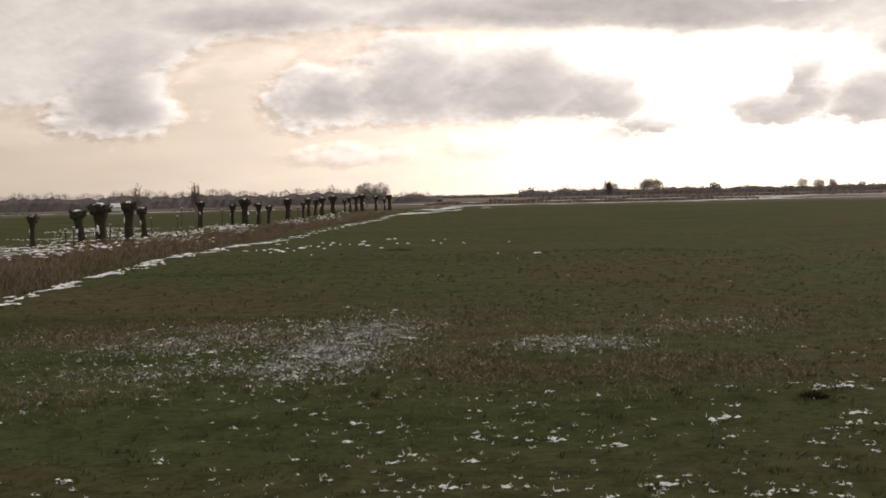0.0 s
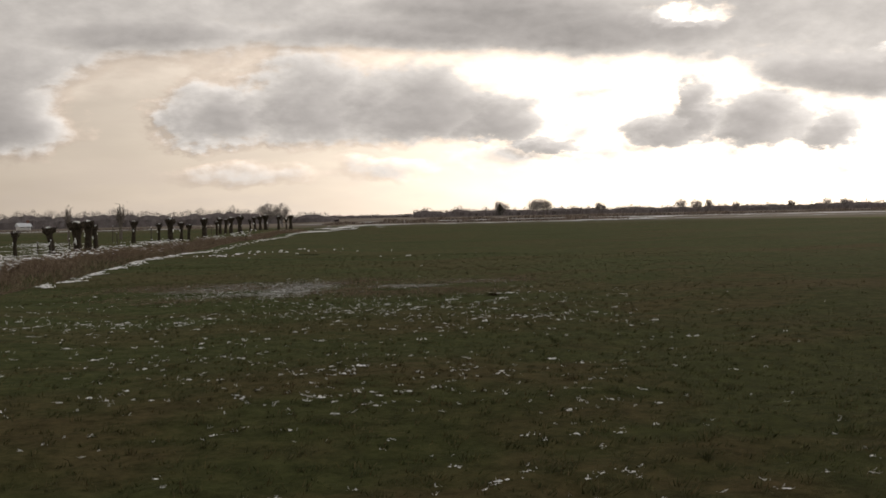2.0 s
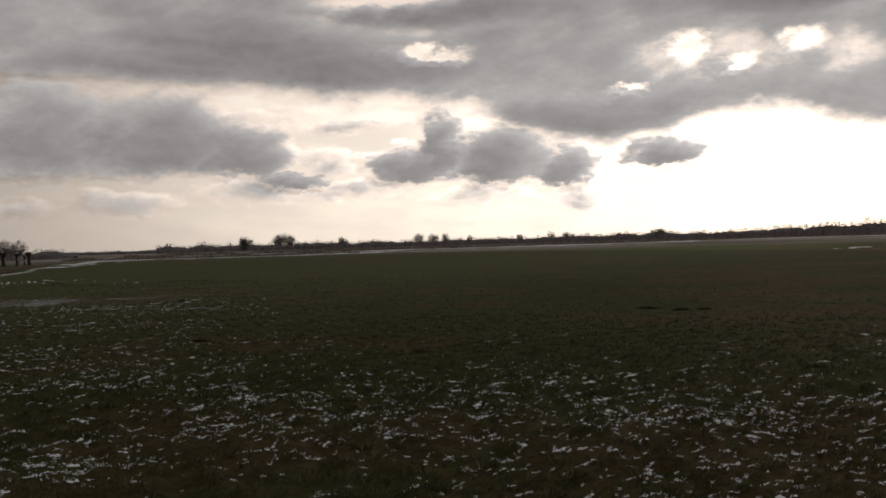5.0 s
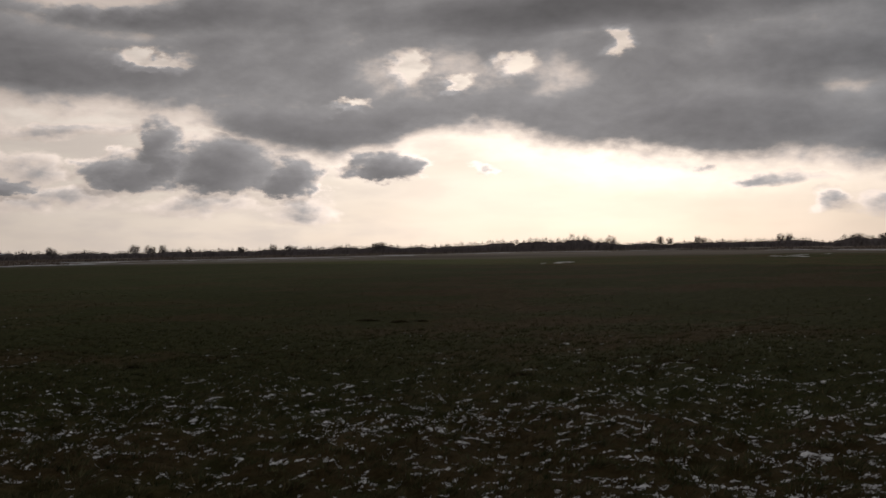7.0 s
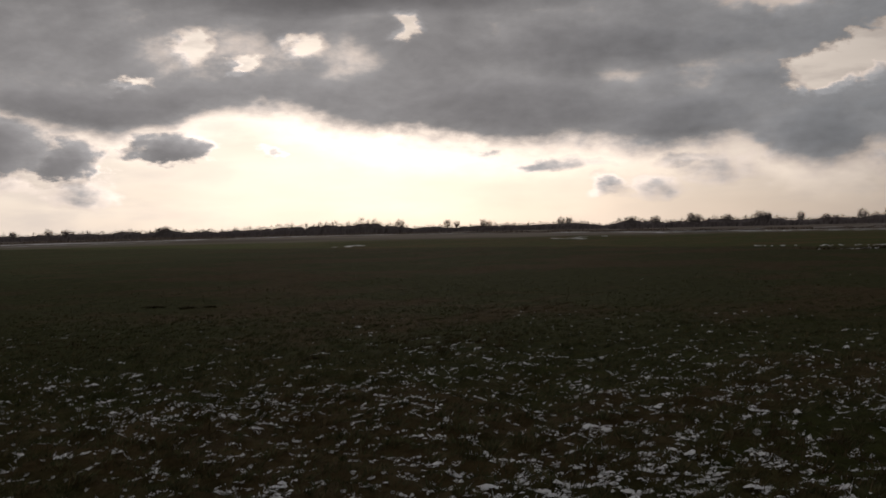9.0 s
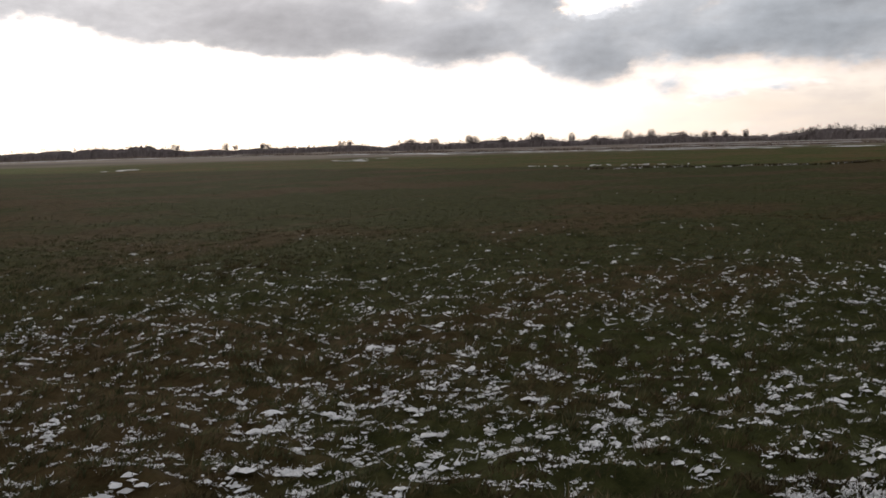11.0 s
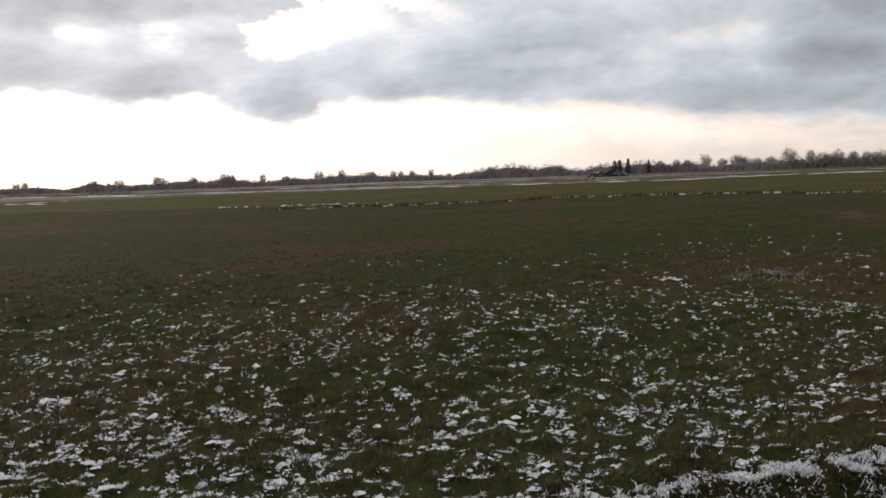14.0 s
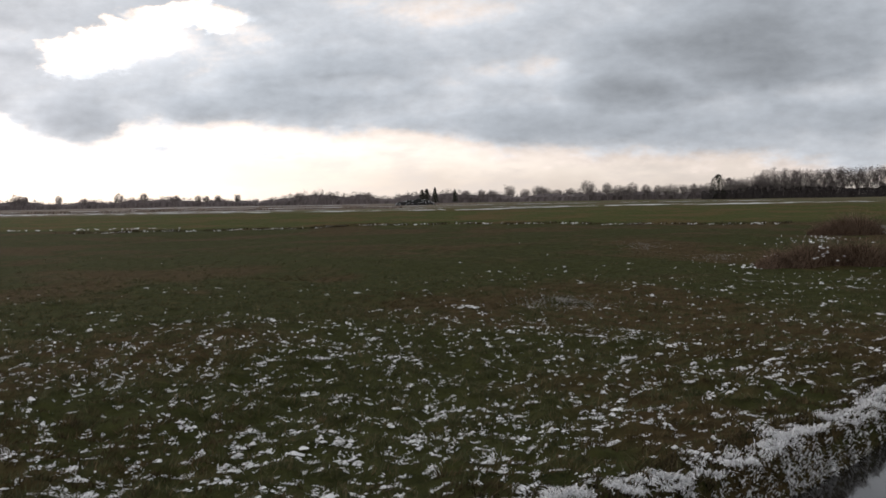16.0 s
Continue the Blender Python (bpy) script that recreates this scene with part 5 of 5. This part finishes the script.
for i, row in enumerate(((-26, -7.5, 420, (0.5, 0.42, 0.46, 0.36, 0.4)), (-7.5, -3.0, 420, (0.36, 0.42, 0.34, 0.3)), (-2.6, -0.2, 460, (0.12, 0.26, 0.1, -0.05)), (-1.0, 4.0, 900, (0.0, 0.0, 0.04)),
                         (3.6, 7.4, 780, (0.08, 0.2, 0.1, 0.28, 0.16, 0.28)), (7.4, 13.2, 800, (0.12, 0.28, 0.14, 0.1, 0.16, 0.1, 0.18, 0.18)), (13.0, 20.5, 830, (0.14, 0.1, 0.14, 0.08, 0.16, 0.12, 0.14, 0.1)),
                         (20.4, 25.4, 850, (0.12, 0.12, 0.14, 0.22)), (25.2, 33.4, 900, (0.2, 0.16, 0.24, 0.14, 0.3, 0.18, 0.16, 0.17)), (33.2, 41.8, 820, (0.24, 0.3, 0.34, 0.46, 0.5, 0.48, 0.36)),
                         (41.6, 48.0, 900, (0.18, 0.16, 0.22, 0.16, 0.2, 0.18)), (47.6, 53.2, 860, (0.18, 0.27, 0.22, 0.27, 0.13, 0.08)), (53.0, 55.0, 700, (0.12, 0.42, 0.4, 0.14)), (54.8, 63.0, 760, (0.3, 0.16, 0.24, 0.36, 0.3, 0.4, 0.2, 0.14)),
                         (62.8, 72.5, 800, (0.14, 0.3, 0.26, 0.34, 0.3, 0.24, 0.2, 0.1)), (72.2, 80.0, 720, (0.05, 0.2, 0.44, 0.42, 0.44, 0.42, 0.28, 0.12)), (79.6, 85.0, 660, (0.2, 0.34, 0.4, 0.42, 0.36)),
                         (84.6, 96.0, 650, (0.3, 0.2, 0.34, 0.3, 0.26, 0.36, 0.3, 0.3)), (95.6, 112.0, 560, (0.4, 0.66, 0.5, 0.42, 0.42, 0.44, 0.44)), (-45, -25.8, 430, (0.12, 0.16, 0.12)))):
    thicket(*row, seed=i + 3, body=M_WOOD if row[0] > 95 else M_HAZY_THICKET)


# ---------------------------------------------------------------- far farm buildings and a silage heap
def farm(az, d, w, depth, eaves, ridge, wall, turn, label):
    x, y = polar(az, d)
    ob = thing("farmhouse", pose(x, y, 0, 0, 0, -az + turn), label, "house")
    part("wall", box(-w / 2, w / 2, -depth / 2, depth / 2, -0.2, eaves), wall, ob)
    bm = bmesh.new()
    o = 0.35
    a = [bm.verts.new(v) for v in ((-w / 2 - o, -depth / 2 - o, eaves - 0.1), (w / 2 + o, -depth / 2 - o, eaves - 0.1), (w / 2 + o, depth / 2 + o, eaves - 0.1), (-w / 2 - o, depth / 2 + o, eaves - 0.1), (-w / 2 - o, 0, ridge), (w / 2 + o, 0, ridge))]
    for f in ((0, 1, 5, 4), (2, 3, 4, 5), (1, 2, 5), (3, 0, 4), (3, 2, 1, 0)):
        bm.faces.new([a[i] for i in f])
    roof = part("roof", bm, M_ROOFSNOW, ob, "pitched roof white with snow")
    part("chimney", box(w * 0.3, w * 0.3 + 0.6, -0.3, 0.3, ridge - 0.8, ridge + 0.7, 0.04), M_WALLBRICK, roof)
    k = max(int(w / 2.6), 2)
    for i in range(k):
        cx = -w / 2 + w * (i + 0.5) / k
        part("window", box(cx - 0.5, cx + 0.5, -depth / 2 - 0.05, -depth / 2 + 0.04, 0.9, min(eaves - 0.3, 2.1)), M_GLASS, ob)


farm(11.1, 900, 9.0, 6.0, 2.6, 5.2, M_WALLBRICK, 6, "low farmhouse with a snow-white roof among bare trees")
farm(7.45, 860, 4.2, 5.0, 2.2, 4.2, M_WALLWHITE, 70, "small white gabled cottage at the far tree line")
farm(-15.0, 365, 3.4, 3.0, 1.3, 2.3, M_WALLWHITE, 20, "small shed with a snow-white roof before the wood")


def silage_heap(az, d, w, h):
    x, y = polar(az, d)
    ob = thing("silage_heap", pose(x, y, 0, 0, 0, -az), "long black-sheeted silage heap dotted with snow", "heap")
    n, m = 40, 9
    V, F = [], []
    for i in range(n):
        u = i / (n - 1) * 2 - 1
        hh = h * (1 - abs(u) ** 3.2) * (1 + 0.25 * math.sin(u * 9) * math.sin(u * 4 + 1)) + 0.05
        for j in range(m):
            v = j / (m - 1) * 2 - 1
            V.append((u * w / 2, v * 3.2, hh * (1 - v * v) - 0.1 + 0.12 * noise.noise(Vector((u * 9, v * 4, 0)))))
    for i in range(n - 1):
        for j in range(m - 1):
            F.append((i * m + j, (i + 1) * m + j, (i + 1) * m + j + 1, i * m + j + 1))
    part("sheet", mesh_of("sheet", V, F, M_SHEET, True), M_SHEET, ob)
    k = 60
    px = RNG.uniform(-w / 2, w / 2, k)
    v = RNG.uniform(-0.9, 0.0, k)
    P = np.stack([px, v * 3.2, h * (1 - np.abs(px / w * 2) ** 3.2) * (1 - v * v) + 0.02], 1)
    V, F = flakes(P, RNG.uniform(0.2, 0.6, k), np.full(k, 0.1), 7)
    part("snow_specks", mesh_of("snow_specks", V, F, M_SNOW), M_SNOW, ob, "snow on the tyres that hold the sheet")


silage_heap(80.7, 450, 18.0, 2.5)


def tussock(x, y, r, h, label):
    n = 260
    a, q = RNG.uniform(0, 6.3, n), np.sqrt(RNG.uniform(0, 1, n))
    px, py = x + r * q * np.cos(a), y + r * q * np.sin(a)
    hh = h * (1 - 0.5 * q) * RNG.uniform(0.6, 1.1, n)
    lean = np.stack([np.cos(a) * q * r * 0.8, np.sin(a) * q * r * 0.8, np.zeros(n)], 1)
    V, F = blades(on_ground(px, py, -0.02), hh, RNG.uniform(0.012, 0.028, n), lean)
    tagged(new("rush_tussock", mesh_of("rush_tussock", V, F, M_BANKGRASS)), label, "tussock", "tussocks in the field")


for x, y, r, h in ((20.8, 37.4, 0.4, 0.14), (21.5, 36.2, 0.3, 0.12), (22.4, 36.0, 0.25, 0.11), (4.7, 55.3, 0.14, 0.13), (-2.2, 92, 0.6, 0.2), (3.0, 30.5, 0.22, 0.16), (7.4, 24.0, 0.2, 0.14), (101, 24, 0.8, 0.4), (12.5, 16.6, 0.18, 0.14)):
    tussock(x, y, r, h, "dark rush tussock standing out of the short grass")
